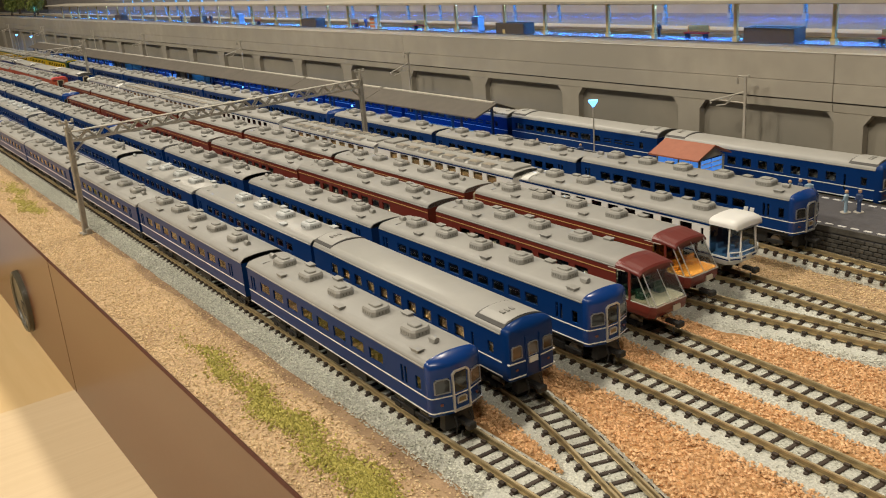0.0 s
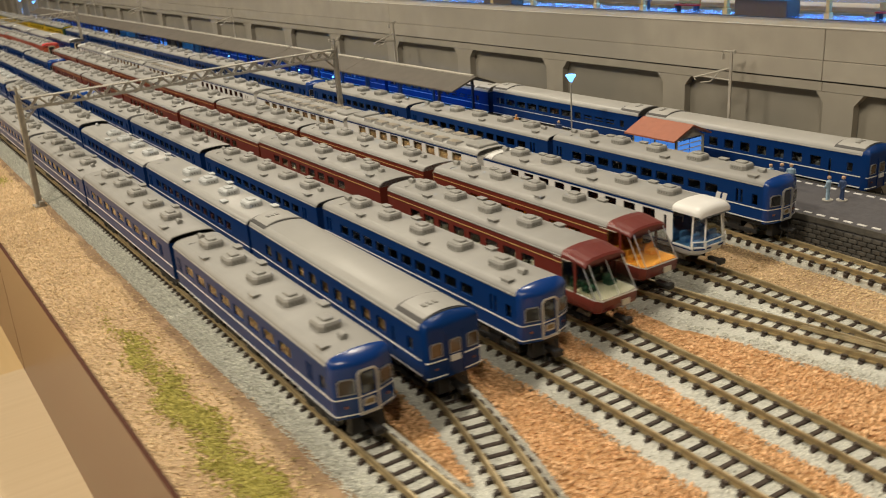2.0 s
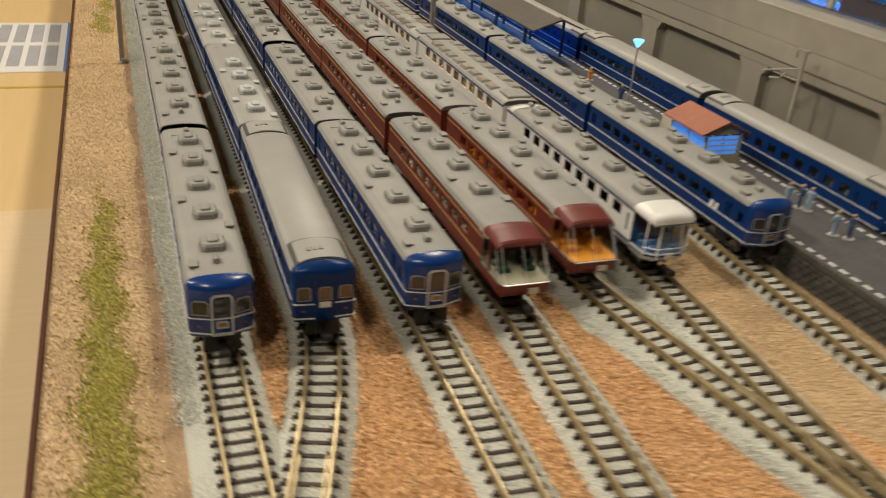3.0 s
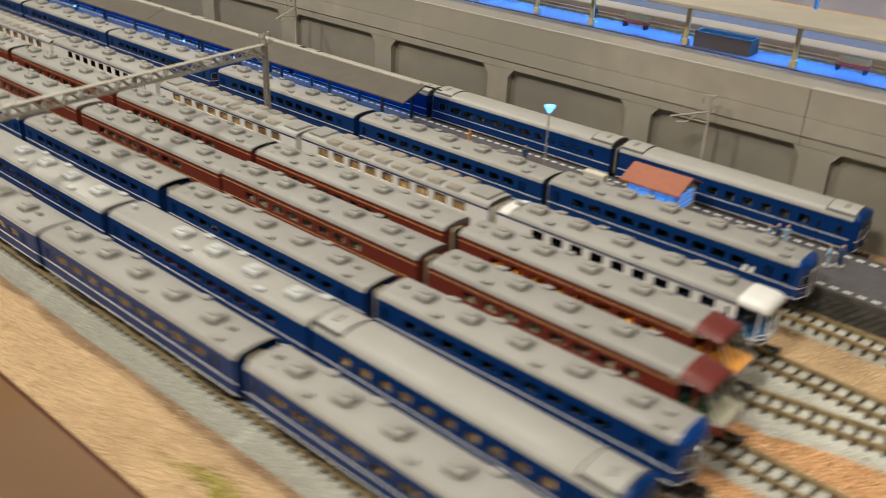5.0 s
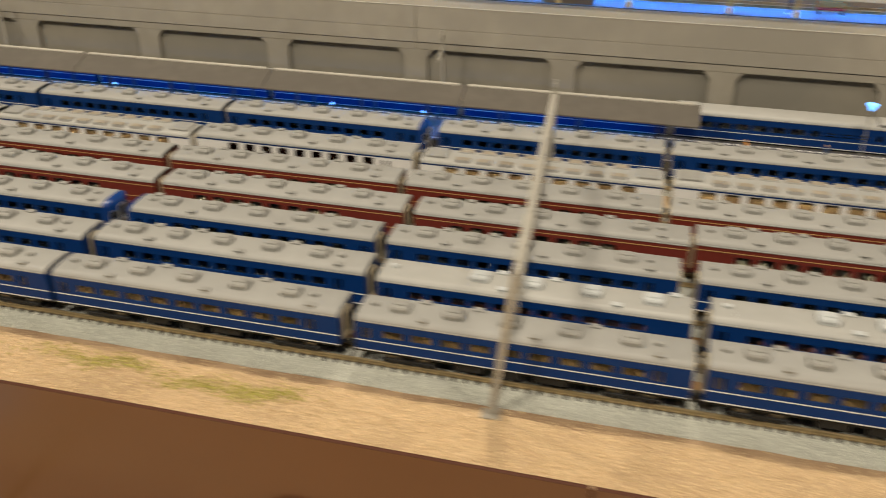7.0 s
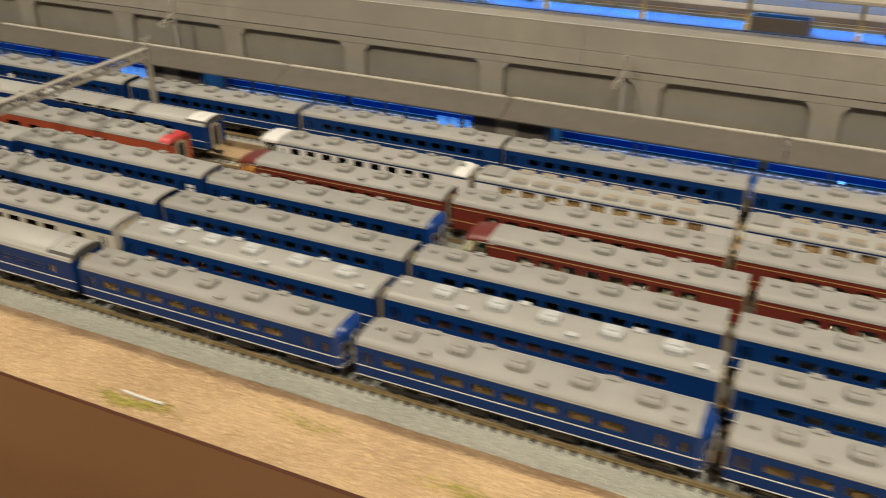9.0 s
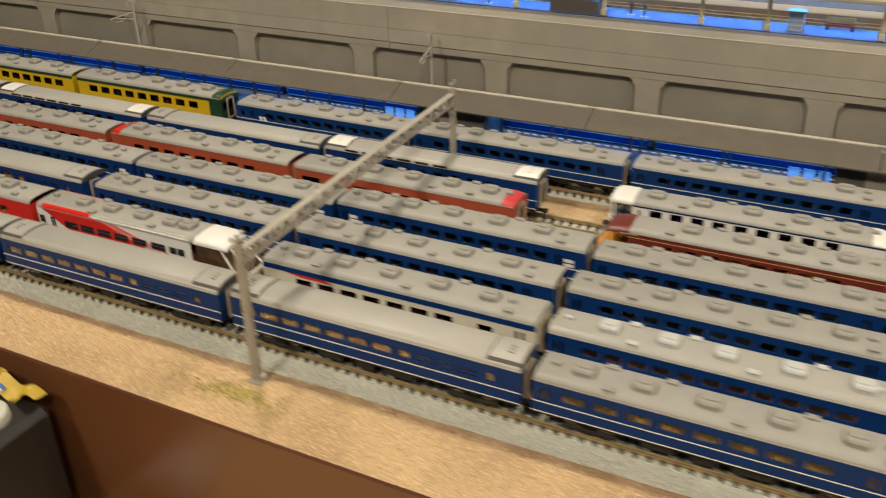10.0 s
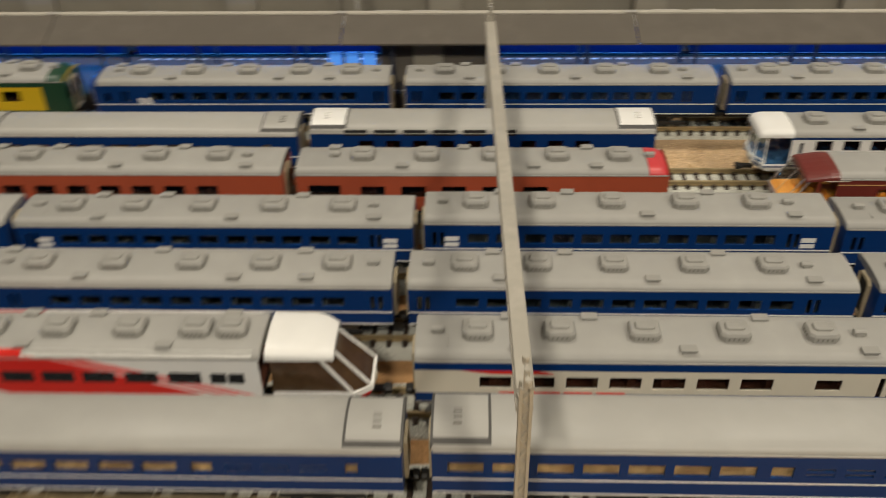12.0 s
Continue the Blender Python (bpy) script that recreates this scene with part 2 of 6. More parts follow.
def wood_mat(name, low, high, stretch):
    m = bpy.data.materials.new(name)
    m.use_nodes = True
    nt = m.node_tree
    b = nt.nodes["Principled BSDF"]
    b.inputs["Roughness"].default_value = 0.42
    tc, mp = nt.nodes.new("ShaderNodeTexCoord"), nt.nodes.new("ShaderNodeMapping")
    mp.inputs["Scale"].default_value = stretch
    n = nt.nodes.new("ShaderNodeTexNoise")
    n.inputs["Scale"].default_value, n.inputs["Detail"].default_value, n.inputs["Distortion"].default_value = 3, 6, 0.6
    r = nt.nodes.new("ShaderNodeValToRGB")
    r.color_ramp.elements[0].color, r.color_ramp.elements[1].color = (*low, 1), (*high, 1)
    nt.links.new(tc.outputs["Object"], mp.inputs["Vector"])
    nt.links.new(mp.outputs["Vector"], n.inputs["Vector"])
    nt.links.new(n.outputs["Fac"], r.inputs["Fac"])
    nt.links.new(r.outputs["Color"], b.inputs["Base Color"])
    return m


M["wood"] = wood_mat("yellow_maple_laminate", (0.64, 0.445, 0.205), (0.72, 0.52, 0.27), (4, 60, 4))
M["wood_pale"] = wood_mat("pale_maple_laminate", (0.66, 0.50, 0.30), (0.78, 0.62, 0.41), (120, 4, 4))

# ---- mesh helpers ----
def mesh_of(name, bm, material, smooth=False):
    me = bpy.data.meshes.new(name)
    bmesh.ops.recalc_face_normals(bm, faces=bm.faces)
    bm.to_mesh(me)
    bm.free()
    me.materials.append(material)
    if smooth:
        me.shade_smooth()
        me.set_sharp_from_angle(angle=radians(38))
    return me


def part(name, bm, material, parent=None, label="", smooth=False):
    """Links a bmesh as one mesh object under a thing or under a part."""
    ob = new(name, mesh_of(name, bm, material, smooth))
    ob.parent = parent
    return tagged(ob, label)


def thing(name, label, category, group="", kind=""):
    return tagged(new(name), label, category, group, kind)


def add_box(bm, x0, x1, y0, y1, z0, z1, bevel=0.0, yaw=0.0, top=1.0):
    """A box; top shrinks its upper face, yaw turns it about its own upright axis."""
    cx, cy = (x0 + x1) / 2, (y0 + y1) / 2
    hx, hy = (x1 - x0) / 2, (y1 - y0) / 2
    c, s = math.cos(yaw), math.sin(yaw)
    vs = []
    for z, k in ((z0, 1.0), (z1, top)):
        for sx, sy in ((-1, -1), (1, -1), (1, 1), (-1, 1)):
            x, y = sx * hx * k, sy * hy * k
            vs.append(bm.verts.new((cx + c * x - s * y, cy + s * x + c * y, z)))
    fs = [bm.faces.new([vs[i] for i in q]) for q in ((3, 2, 1, 0), (4, 5, 6, 7), (0, 1, 5, 4), (1, 2, 6, 5), (2, 3, 7, 6), (3, 0, 4, 7))]
    if bevel:
        es = list({e for f in fs for e in f.edges})
        bmesh.ops.bevel(bm, geom=es, offset=bevel, segments=1, affect="EDGES", profile=0.6)
    return bm


def box(*a, **k):
    return add_box(bmesh.new(), *a, **k)


def add_rings(bm, rings, close=True, caps=True):
    """Skin over rings of points that have equal counts."""
    vr = [[bm.verts.new(p) for p in ring] for ring in rings]
    n = len(vr[0])
    for a, b in zip(vr, vr[1:]):
        for i in range(n if close else n - 1):
            j = (i + 1) % n
            bm.faces.new((a[i], a[j], b[j], b[i]))
    if caps:
        bm.faces.new(vr[0][::-1])
        bm.faces.new(vr[-1])
    return bm


def add_rod(bm, p, q, r, n=6):
    p, q = Vector(p), Vector(q)
    d = (q - p).normalized()
    u = d.orthogonal().normalized()
    v = d.cross(u)
    rings = [[o + r * (math.cos(2 * math.pi * i / n) * u + math.sin(2 * math.pi * i / n) * v) for i in range(n)] for o in (p, q)]
    return add_rings(bm, rings)


def add_tube(bm, pts, r, n=6):
    pts = [Vector(p) for p in pts]
    rings, u = [], None
    for i, p in enumerate(pts):
        d = (pts[min(i + 1, len(pts) - 1)] - pts[max(i - 1, 0)]).normalized()
        u = d.orthogonal().normalized() if u is None else (u - d * u.dot(d)).normalized()
        v = d.cross(u)
        rings.append([p + r * (math.cos(2 * math.pi * j / n) * u + math.sin(2 * math.pi * j / n) * v) for j in range(n)])
    return add_rings(bm, rings)


def add_disc(bm, c, r, z0, z1, n=20, top=1.0):
    rings = [[(c[0] + k * r * math.cos(2 * math.pi * i / n), c[1] + k * r * math.sin(2 * math.pi * i / n), z) for i in range(n)] for z, k in ((z0, 1.0), (z1, top))]
    return add_rings(bm, rings)


# ---- lines of the tracks ----
PITCH = 0.142
TRACK_Y = {1: 0.0, 2: 0.0322, 3: 0.0661, 4: 0.0996, 5: 0.1316, 6: 0.1640, 7: 0.2117, 8: 0.2795}
REAR = {1: -0.0002, 2: -0.0029, 3: -0.0071, 4: -0.0048, 5: -0.0177, 6: -0.0187, 7: -0.0202, 8: -0.0202}
SHIFT = {(1, 1): -0.0006, (1, 2): -0.0004, (1, 3): -0.0025, (1, 4): -0.0006, (1, 5): 0.0007, (1, 6): 0.0016, (1, 7): 0.0021, (2, 1): 0.0031, (2, 2): 0.0011, (2, 3): 0.001, (2, 4): -0.0011, (2, 5): -0.0013, (2, 6): -0.0015, (2, 7): -0.0012, (3, 0): 0.0045, (3, 1): 0.0027, (3, 2): -0.0006, (3, 3): -0.0021, (3, 4): -0.0017, (3, 5): -0.0009, (3, 6): -0.0004, (3, 7): -0.001, (3, 8): -0.0007, (4, 1): -0.0015, (4, 2): 0.0011, (5, 0): 0.0023, (5, 1): -0.0014, (5, 2): -0.0004, (5, 4): -0.0004, (7, 0): -0.0009, (7, 3): -0.0022, (7, 4): -0.0007, (7, 6): 0.0025, (7, 7): 0.0019}
GROUND = -0.0055


def smooth_step(t):
    t = min(max(t, 0.0), 1.0)
    return t * t * (3 - 2 * t)


def track_y(k, x):
    y = TRACK_Y[k]
    if k == 1:
        return y - 0.0016 * smooth_step((x - 0.01) / 0.15)
    if k == 2:
        return y - 0.0345 * smooth_step((x - 0.105) / 0.165)
    if k == 3:
        return y - 0.006 * smooth_step((x - 0.12) / 0.25)
    if k == 4:
        return y - 0.0125 * smooth_step((x - 0.10) / 0.25)
    if k == 5:
        return y + 0.036 * smooth_step((x - 0.06) / 0.30)
    if k == 6:
        return y - 0.007 * smooth_step((x - 0.11) / 0.14)
    if k == 7:
        return y - 0.0065 * smooth_step((x - 0.05) / 0.15)
    return y


# ---- ground, table and fascia ----
LEFT, RIGHT = -2.9, 0.95
def fascia_y(x):
    return -0.0540 - 0.004 * smooth_step((-0.38 - x) / 0.3) + 0.003 * smooth_step((-0.85 - x) / 0.3)


bm = bmesh.new()
rings = []
for i in range(78):
    x = LEFT + 0.05 * i
    y = fascia_y(x) + 0.0014
    rings.append([(x, y, GROUND - 0.012), (x, 0.62, GROUND - 0.012), (x, 0.62, GROUND), (x, y, GROUND)])
ground = part("ground", add_rings(bm, rings), M["ground"])
tagged(ground, "tan scenic ground of the model railway yard", "ground", kind="structure")


def fascia_panel(name, x0, x1, label):
    n = max(int((x1 - x0) / 0.05), 1)
    bm = bmesh.new()
    rings = []
    for i in range(n + 1):
        x = x0 + (x1 - x0) * i / n
        y = fascia_y(x)
        rings.append([(x, y, -0.088), (x, y - 0.0005, -0.086), (x, y, GROUND + 0.0012), (x, y + 0.0006, GROUND + 0.0014), (x, y + 0.0012, GROUND + 0.0012), (x, y + 0.0012, -0.088)])
    add_rings(bm, rings)
    ob = part(name, bm, M["fascia"])
    bm = bmesh.new()
    rings = []
    for i in range(n + 1):
        x = x0 + (x1 - x0) * i / n
        y = fascia_y(x)
        rings.append([(x, y - 0.0001, GROUND + 0.0011), (x, y + 0.0006, GROUND + 0.0017), (x, y + 0.0013, GROUND + 0.0016), (x, y + 0.0013, GROUND - 0.002)])
    add_rings(bm, rings)
    part("edge_band", bm, M["fascia_edge"], ob, "dark reddish brown edge band")
    return tagged(ob, label, "fascia board", kind="structure")


fascia_panel("fascia_1", LEFT, -0.1798, "brown laminate board along the layout edge")
# added strip: stops the pale counter showing through, so the joint stays dark
tagged(part("joint_backing", box(-0.1810, -0.1772, fascia_y(-0.179) + 0.00125, fascia_y(-0.179) + 0.0030, -0.087, GROUND - 0.0005), M["fascia_edge"]), "added strip that keeps the board joint dark", "trim", kind="structure")
fascia_panel("fascia_2", -0.1784, RIGHT, "brown laminate board along the layout edge")

grommet = thing("cable_grommet", "round dark grey plastic cable grommet in the brown board", "grommet")
gy = fascia_y(-0.296)
bm = bmesh.new()
rings = []
for r, d in ((0.0215, 0.0), (0.0213, 0.0030), (0.0203, 0.0038), (0.0188, 0.0032), (0.0184, 0.0022), (0.0, 0.0022)):
    rings.append([(r * math.cos(a), -d, r * math.sin(a)) for a in [2 * math.pi * i / 40 for i in range(40)]])
part("cover", add_rings(bm, rings, caps=False), M["rubber"], grommet, smooth=True)
slot = [(0.0, 0.0010), (0.0118, 0.0008), (0.0152, -0.0050), (0.0150, -0.0092), (0.0118, -0.0108), (0.0060, -0.0086), (0.0008, -0.0040)]
part("cable_slot", add_rings(bmesh.new(), [[(x, y, z) for x, z in slot] for y in (-0.0026, -0.0018)]), M["black"], grommet, "black open cable hole")
part("slot_lip", add_tube(bmesh.new(), [(x, -0.0026, z) for x, z in slot[2:]], 0.0004, 6), M["rubber"], grommet)
grommet.location = (-0.295, gy - 0.0002, -0.0602)

TABLE = -0.088
table = tagged(part("table_1", box(LEFT, -0.1865, -1.0, -0.045, TABLE - 0.025, TABLE, bevel=0.0015), M["wood"]), "pale maple laminate counter top below the layout", "counter", kind="structure")
table = tagged(part("table_2", box(-0.1855, RIGHT, -1.0, -0.045, TABLE - 0.025, TABLE + 0.0020, bevel=0.0010), M["wood_pale"]), "pale maple laminate counter top below the layout", "counter", kind="structure")
part("joint_strip", box(-0.455, -0.451, -1.0, -0.060, TABLE, TABLE + 0.0006), M["tape"], table)

# ---- retaining wall ----
WALL_Y = 0.3028
bm = bmesh.new()
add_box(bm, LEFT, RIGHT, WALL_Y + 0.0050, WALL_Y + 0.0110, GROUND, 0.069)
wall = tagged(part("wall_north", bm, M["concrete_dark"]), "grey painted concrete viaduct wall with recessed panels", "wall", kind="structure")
BAY, FIRST = 0.1050, 0.1823
n_bays = 27
# raised frame round each recess: pilaster with flared head
for i in range(n_bays):
    x = FIRST - BAY * i - 0.0002 * i * i
    bm = bmesh.new()
    prof = [(-0.0083, GROUND), (0.0083, GROUND), (0.0083, 0.0376), (0.0130, 0.0434), (-0.0130, 0.0434), (-0.0083, 0.0376)]
    add_rings(bm, [[(x + a, y, z) for a, z in prof] for y in (WALL_Y + 0.0003, WALL_Y + 0.0055)])
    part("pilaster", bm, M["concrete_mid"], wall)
seams = [RIGHT, 0.0677, -0.347, -0.715, -1.083, -1.45, -1.82, -2.19, LEFT]
for a, b in zip(seams[1:], seams):
    z = random.uniform(-0.0003, 0.0003)
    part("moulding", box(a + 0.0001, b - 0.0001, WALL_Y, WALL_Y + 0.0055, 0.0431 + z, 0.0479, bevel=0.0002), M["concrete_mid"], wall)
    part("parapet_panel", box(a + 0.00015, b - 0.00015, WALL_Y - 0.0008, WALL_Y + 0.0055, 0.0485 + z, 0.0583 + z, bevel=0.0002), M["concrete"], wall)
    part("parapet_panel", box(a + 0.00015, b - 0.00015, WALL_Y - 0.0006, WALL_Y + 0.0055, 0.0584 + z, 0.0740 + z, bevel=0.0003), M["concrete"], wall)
# dark strip drawn in place of the shadow under the parapet
part("open_joint", box(LEFT, RIGHT, WALL_Y + 0.0012, WALL_Y + 0.0055, 0.0477, 0.0488), M["seam"], wall, "dark strip for the shadow below the parapet")
# the coping takes the darkest of the wall tones
part("coping", box(LEFT, RIGHT, WALL_Y + 0.0006, 0.3300, 0.0690, 0.0742, bevel=0.0003), M["concrete_dark"], wall, "dark grey coping")
# pale strip stands in for light caught by the parapet's bevelled edge
part("coping_lip", box(LEFT, RIGHT, WALL_Y - 0.0009, WALL_Y + 0.0004, 0.0739, 0.0745, bevel=0.0001), M["cap"], wall, "pale strip for light on the edge")
part("gutter", box(LEFT, RIGHT, 0.3302, 0.3324, 0.0690, 0.0744), M["dark"], wall, "dark gutter line")

# ---- upper station ----
UP = 0.0725
station_floor = tagged(part("station_floor", box(LEFT, RIGHT, 0.3326, 0.3640, UP - 0.0035, UP), M["pale_floor"]), "pale shiny platform floor lit by cold blue tubes", "platform", kind="structure")
track_bed = tagged(part("station_track_bed", box(LEFT, RIGHT, 0.3642, 0.3988, UP - 0.016, UP - 0.0034), M["ground"]), "tan track bed between the upper platforms", "track bed", kind="structure")
station_floor_2 = tagged(part("station_floor_2", box(LEFT, RIGHT, 0.4215, 0.515, UP - 0.012, UP), M["pale_floor"]), "pale second platform floor lit by cold blue tubes", "platform", kind="structure")
part("platform_edge", box(LEFT, RIGHT, 0.3990, 0.4190, UP - 0.012, UP + 0.0004, bevel=0.0004), M["concrete"], station_floor_2, "grey concrete platform edge")
part("edge_gap", box(LEFT, RIGHT, 0.4190, 0.4215, UP - 0.012, UP - 0.001), M["dark"], station_floor_2)
station_floor_3 = tagged(part("station_floor_3", box(LEFT, RIGHT, 0.5155, 0.64, UP - 0.016, UP - 0.010), M["ground"]), "track bed behind the second platform", "track bed", kind="structure")
wall_back = tagged(part("wall_back", box(LEFT, RIGHT, 0.575, 0.60, UP - 0.02, 0.30), M["brick"]), "grey blockwork wall behind the upper station", "wall", kind="structure")

# ---- room shell ----
for nm, b in (("wall_south", (-6, 5, -3.6, -3.5, -0.9, 1.7)), ("wall_far", (-6, 5, 3.5, 3.6, -0.9, 1.7)), ("wall_west", (-6.1, -6.0, -3.6, 3.6, -0.9, 1.7)), ("wall_east", (5.0, 5.1, -3.6, 3.6, -0.9, 1.7))):
    tagged(part(nm, box(*b), M["room"]), "plain cream painted room wall", "wall", kind="structure")
tagged(part("ceiling", box(-6.1, 5.1, -3.6, 3.6, 1.7, 1.8), M["room"]), "plain cream ceiling", "ceiling", kind="structure")
tagged(part("floor", box(-6.1, 5.1, -3.6, 3.6, -1.0, -0.9), M["wood"]), "pale wooden room floor", "floor", kind="structure")

# ---- passenger cars ----
LEN, HW = 0.1379, 0.00965
CAB_SHORT = 0.0018
HEIGHT, LIFT = 0.932, 0.0026  # the bodies are a little lower than the drawn profile and ride high on their bogies
RAIL = -LIFT / HEIGHT  # top of the rails in a coach's own height
Z_LOW, Z_EAVE = 0.0066, 0.0232


def side_with_openings(bm, x0, x1, z0, z1, y, holes, depth):
    """One side wall; every opening goes through it and shows the wall's thickness."""
    s = 1 if y > 0 else -1
    yi = y - s * depth
    cuts = sorted({x0, x1, *[h[0] for h in holes], *[h[1] for h in holes]})

    def quad(pts):
        bm.faces.new([bm.verts.new(p) for p in pts])
    for a, b in zip(cuts, cuts[1:]):
        hs = sorted([h for h in holes if h[0] <= a + 1e-9 and h[1] >= b - 1e-9], key=lambda h: h[2])
        z = z0
        for h in hs:
            quad([(a, y, z), (b, y, z), (b, y, h[2]), (a, y, h[2])])
            z = h[3]
        quad([(a, y, z), (b, y, z), (b, y, z1), (a, y, z1)])
    for a, b, c, d in holes:
        for p, q in (((a, c), (b, c)), ((b, c), (b, d)), ((b, d), (a, d)), ((a, d), (a, c))):
            quad([(p[0], y, p[1]), (q[0], y, q[1]), (q[0], yi, q[1]), (p[0], yi, p[1])])


ROOF_FLAT = [(0.00965, 0.0231), (0.0095, 0.0239), (0.0090, 0.0246), (0.0080, 0.0252), (0.0062, 0.0256), (0.0032, 0.0259), (0, 0.0260)]
ROOF_ROUND = [(0.00965, 0.0232), (0.0095, 0.0241), (0.0090, 0.0248), (0.0080, 0.0255), (0.0066, 0.0260), (0.0048, 0.0264), (0.0025, 0.0267), (0, 0.0268)]


def roof_ring(prof, x, k=1.0, dz=0.0, low=None):
    pts = [(x, -y * k, z + dz) for y, z in prof] + [(x, y * k, z + dz) for y, z in prof[-2::-1]]
    if low is not None:
        pts = [(x, -prof[0][0] * k, low)] + pts + [(x, prof[0][0] * k, low)]
    return pts


def add_unit(bm, x, y=0.0, lx=0.0086, ly=0.0075, z=0.0258, h=0.0028):
    """A rooftop cooling unit: chamfered drum, louvred rim, raised fan tray."""
    def octo(kx, ky, zz, c=0.30):
        a, b = lx / 2 * kx, ly / 2 * ky
        return [(x - a, y - b * (1 - c), zz), (x - a * (1 - c), y - b, zz), (x + a * (1 - c), y - b, zz), (x + a, y - b * (1 - c), zz),
                (x + a, y + b * (1 - c), zz), (x + a * (1 - c), y + b, zz), (x - a * (1 - c), y + b, zz), (x - a, y + b * (1 - c), zz)]
    add_rings(bm, [octo(0.94, 0.94, z - 0.0008), octo(1, 1, z + 0.0002), octo(1, 1, z + h * 0.72), octo(0.90, 0.88, z + h), octo(0.62, 0.46, z + h + 0.0001), octo(0.60, 0.44, z + h + 0.0007), octo(0.52, 0.36, z + h + 0.0009)])
    n = len(bm.faces)
    for i in range(4):
        for sy in (-1, 1):
            add_box(bm, x - 0.0022 + i * 0.0013, x - 0.0018 + i * 0.0013, y + sy * (ly / 2 - 0.0001) - 0.00016, y + sy * (ly / 2 - 0.0001) + 0.00016, z + 0.0007, z + h * 0.58)
    for i in range(3):
        for sx in (-1, 1):
            add_box(bm, x + sx * (lx / 2 - 0.0001) - 0.00016, x + sx * (lx / 2 - 0.0001) + 0.00016, y - 0.0015 + i * 0.0013, y - 0.0011 + i * 0.0013, z + 0.0007, z + h * 0.58)
    bm.faces.ensure_lookup_table()
    for f in bm.faces[n:]:
        f.material_index = 1


def add_vent(bm, x, y, z=0.0256):
    add_box(bm, x - 0.0019, x + 0.0019, y - 0.0011, y + 0.0011, z - 0.0008, z + 0.0008)
    add_box(bm, x - 0.0023, x + 0.0023, y - 0.0014, y + 0.0014, z + 0.0008, z + 0.0013, bevel=0.0001)


def slab(cx, cy, z0, z1, width, yaw, thick, lean=0.0):
    """An upright plate that faces the direction yaw (0: along +x); lean sets its top back."""
    c, s = math.cos(yaw), math.sin(yaw)
    bm = bmesh.new()
    rings = []
    for d in (-thick / 2, thick / 2):
        ring = []
        for w, z in ((-width / 2, z0), (width / 2, z0), (width / 2, z1), (-width / 2, z1)):
            dd = d - (lean if z == z1 else 0)
            ring.append((cx + c * dd - s * w, cy + s * dd + c * w, z))
        rings.append(ring)
    return add_rings(bm, rings)


def frame_loop(cx, cy, z0, z1, width, yaw, thick, bar, lean=0.0):
    """A window or door surround."""
    c, s = math.cos(yaw), math.sin(yaw)

    def pt(w, z, d):
        dd = d - lean * (z - z0) / (z1 - z0)
        return (cx + c * dd - s * w, cy + s * dd + c * w, z)
    h, b = width / 2, bar
    k = min(0.16 * width, 0.2 * (z1 - z0))
    outer = [(-h, z0), (h, z0), (h, z1 - k), (h - k, z1), (-h + k, z1), (-h, z1 - k)]
    k2 = k * 0.8
    inner = [(-h + b, z0 + b), (h - b, z0 + b), (h - b, z1 - b - k2), (h - b - k2, z1 - b), (-h + b + k2, z1 - b), (-h + b, z1 - b - k2)]
    bm = bmesh.new()
    rings = [[pt(w, z, d) for w, z in ring] for ring, d in ((inner, -thick / 2), (outer, -thick / 2), (outer, thick / 2), (inner, thick / 2), (inner, -thick / 2))]
    return add_rings(bm, rings, caps=False)


BOGIE_MESH, WHEEL_MESH, COUPLER_MESH = None, None, None


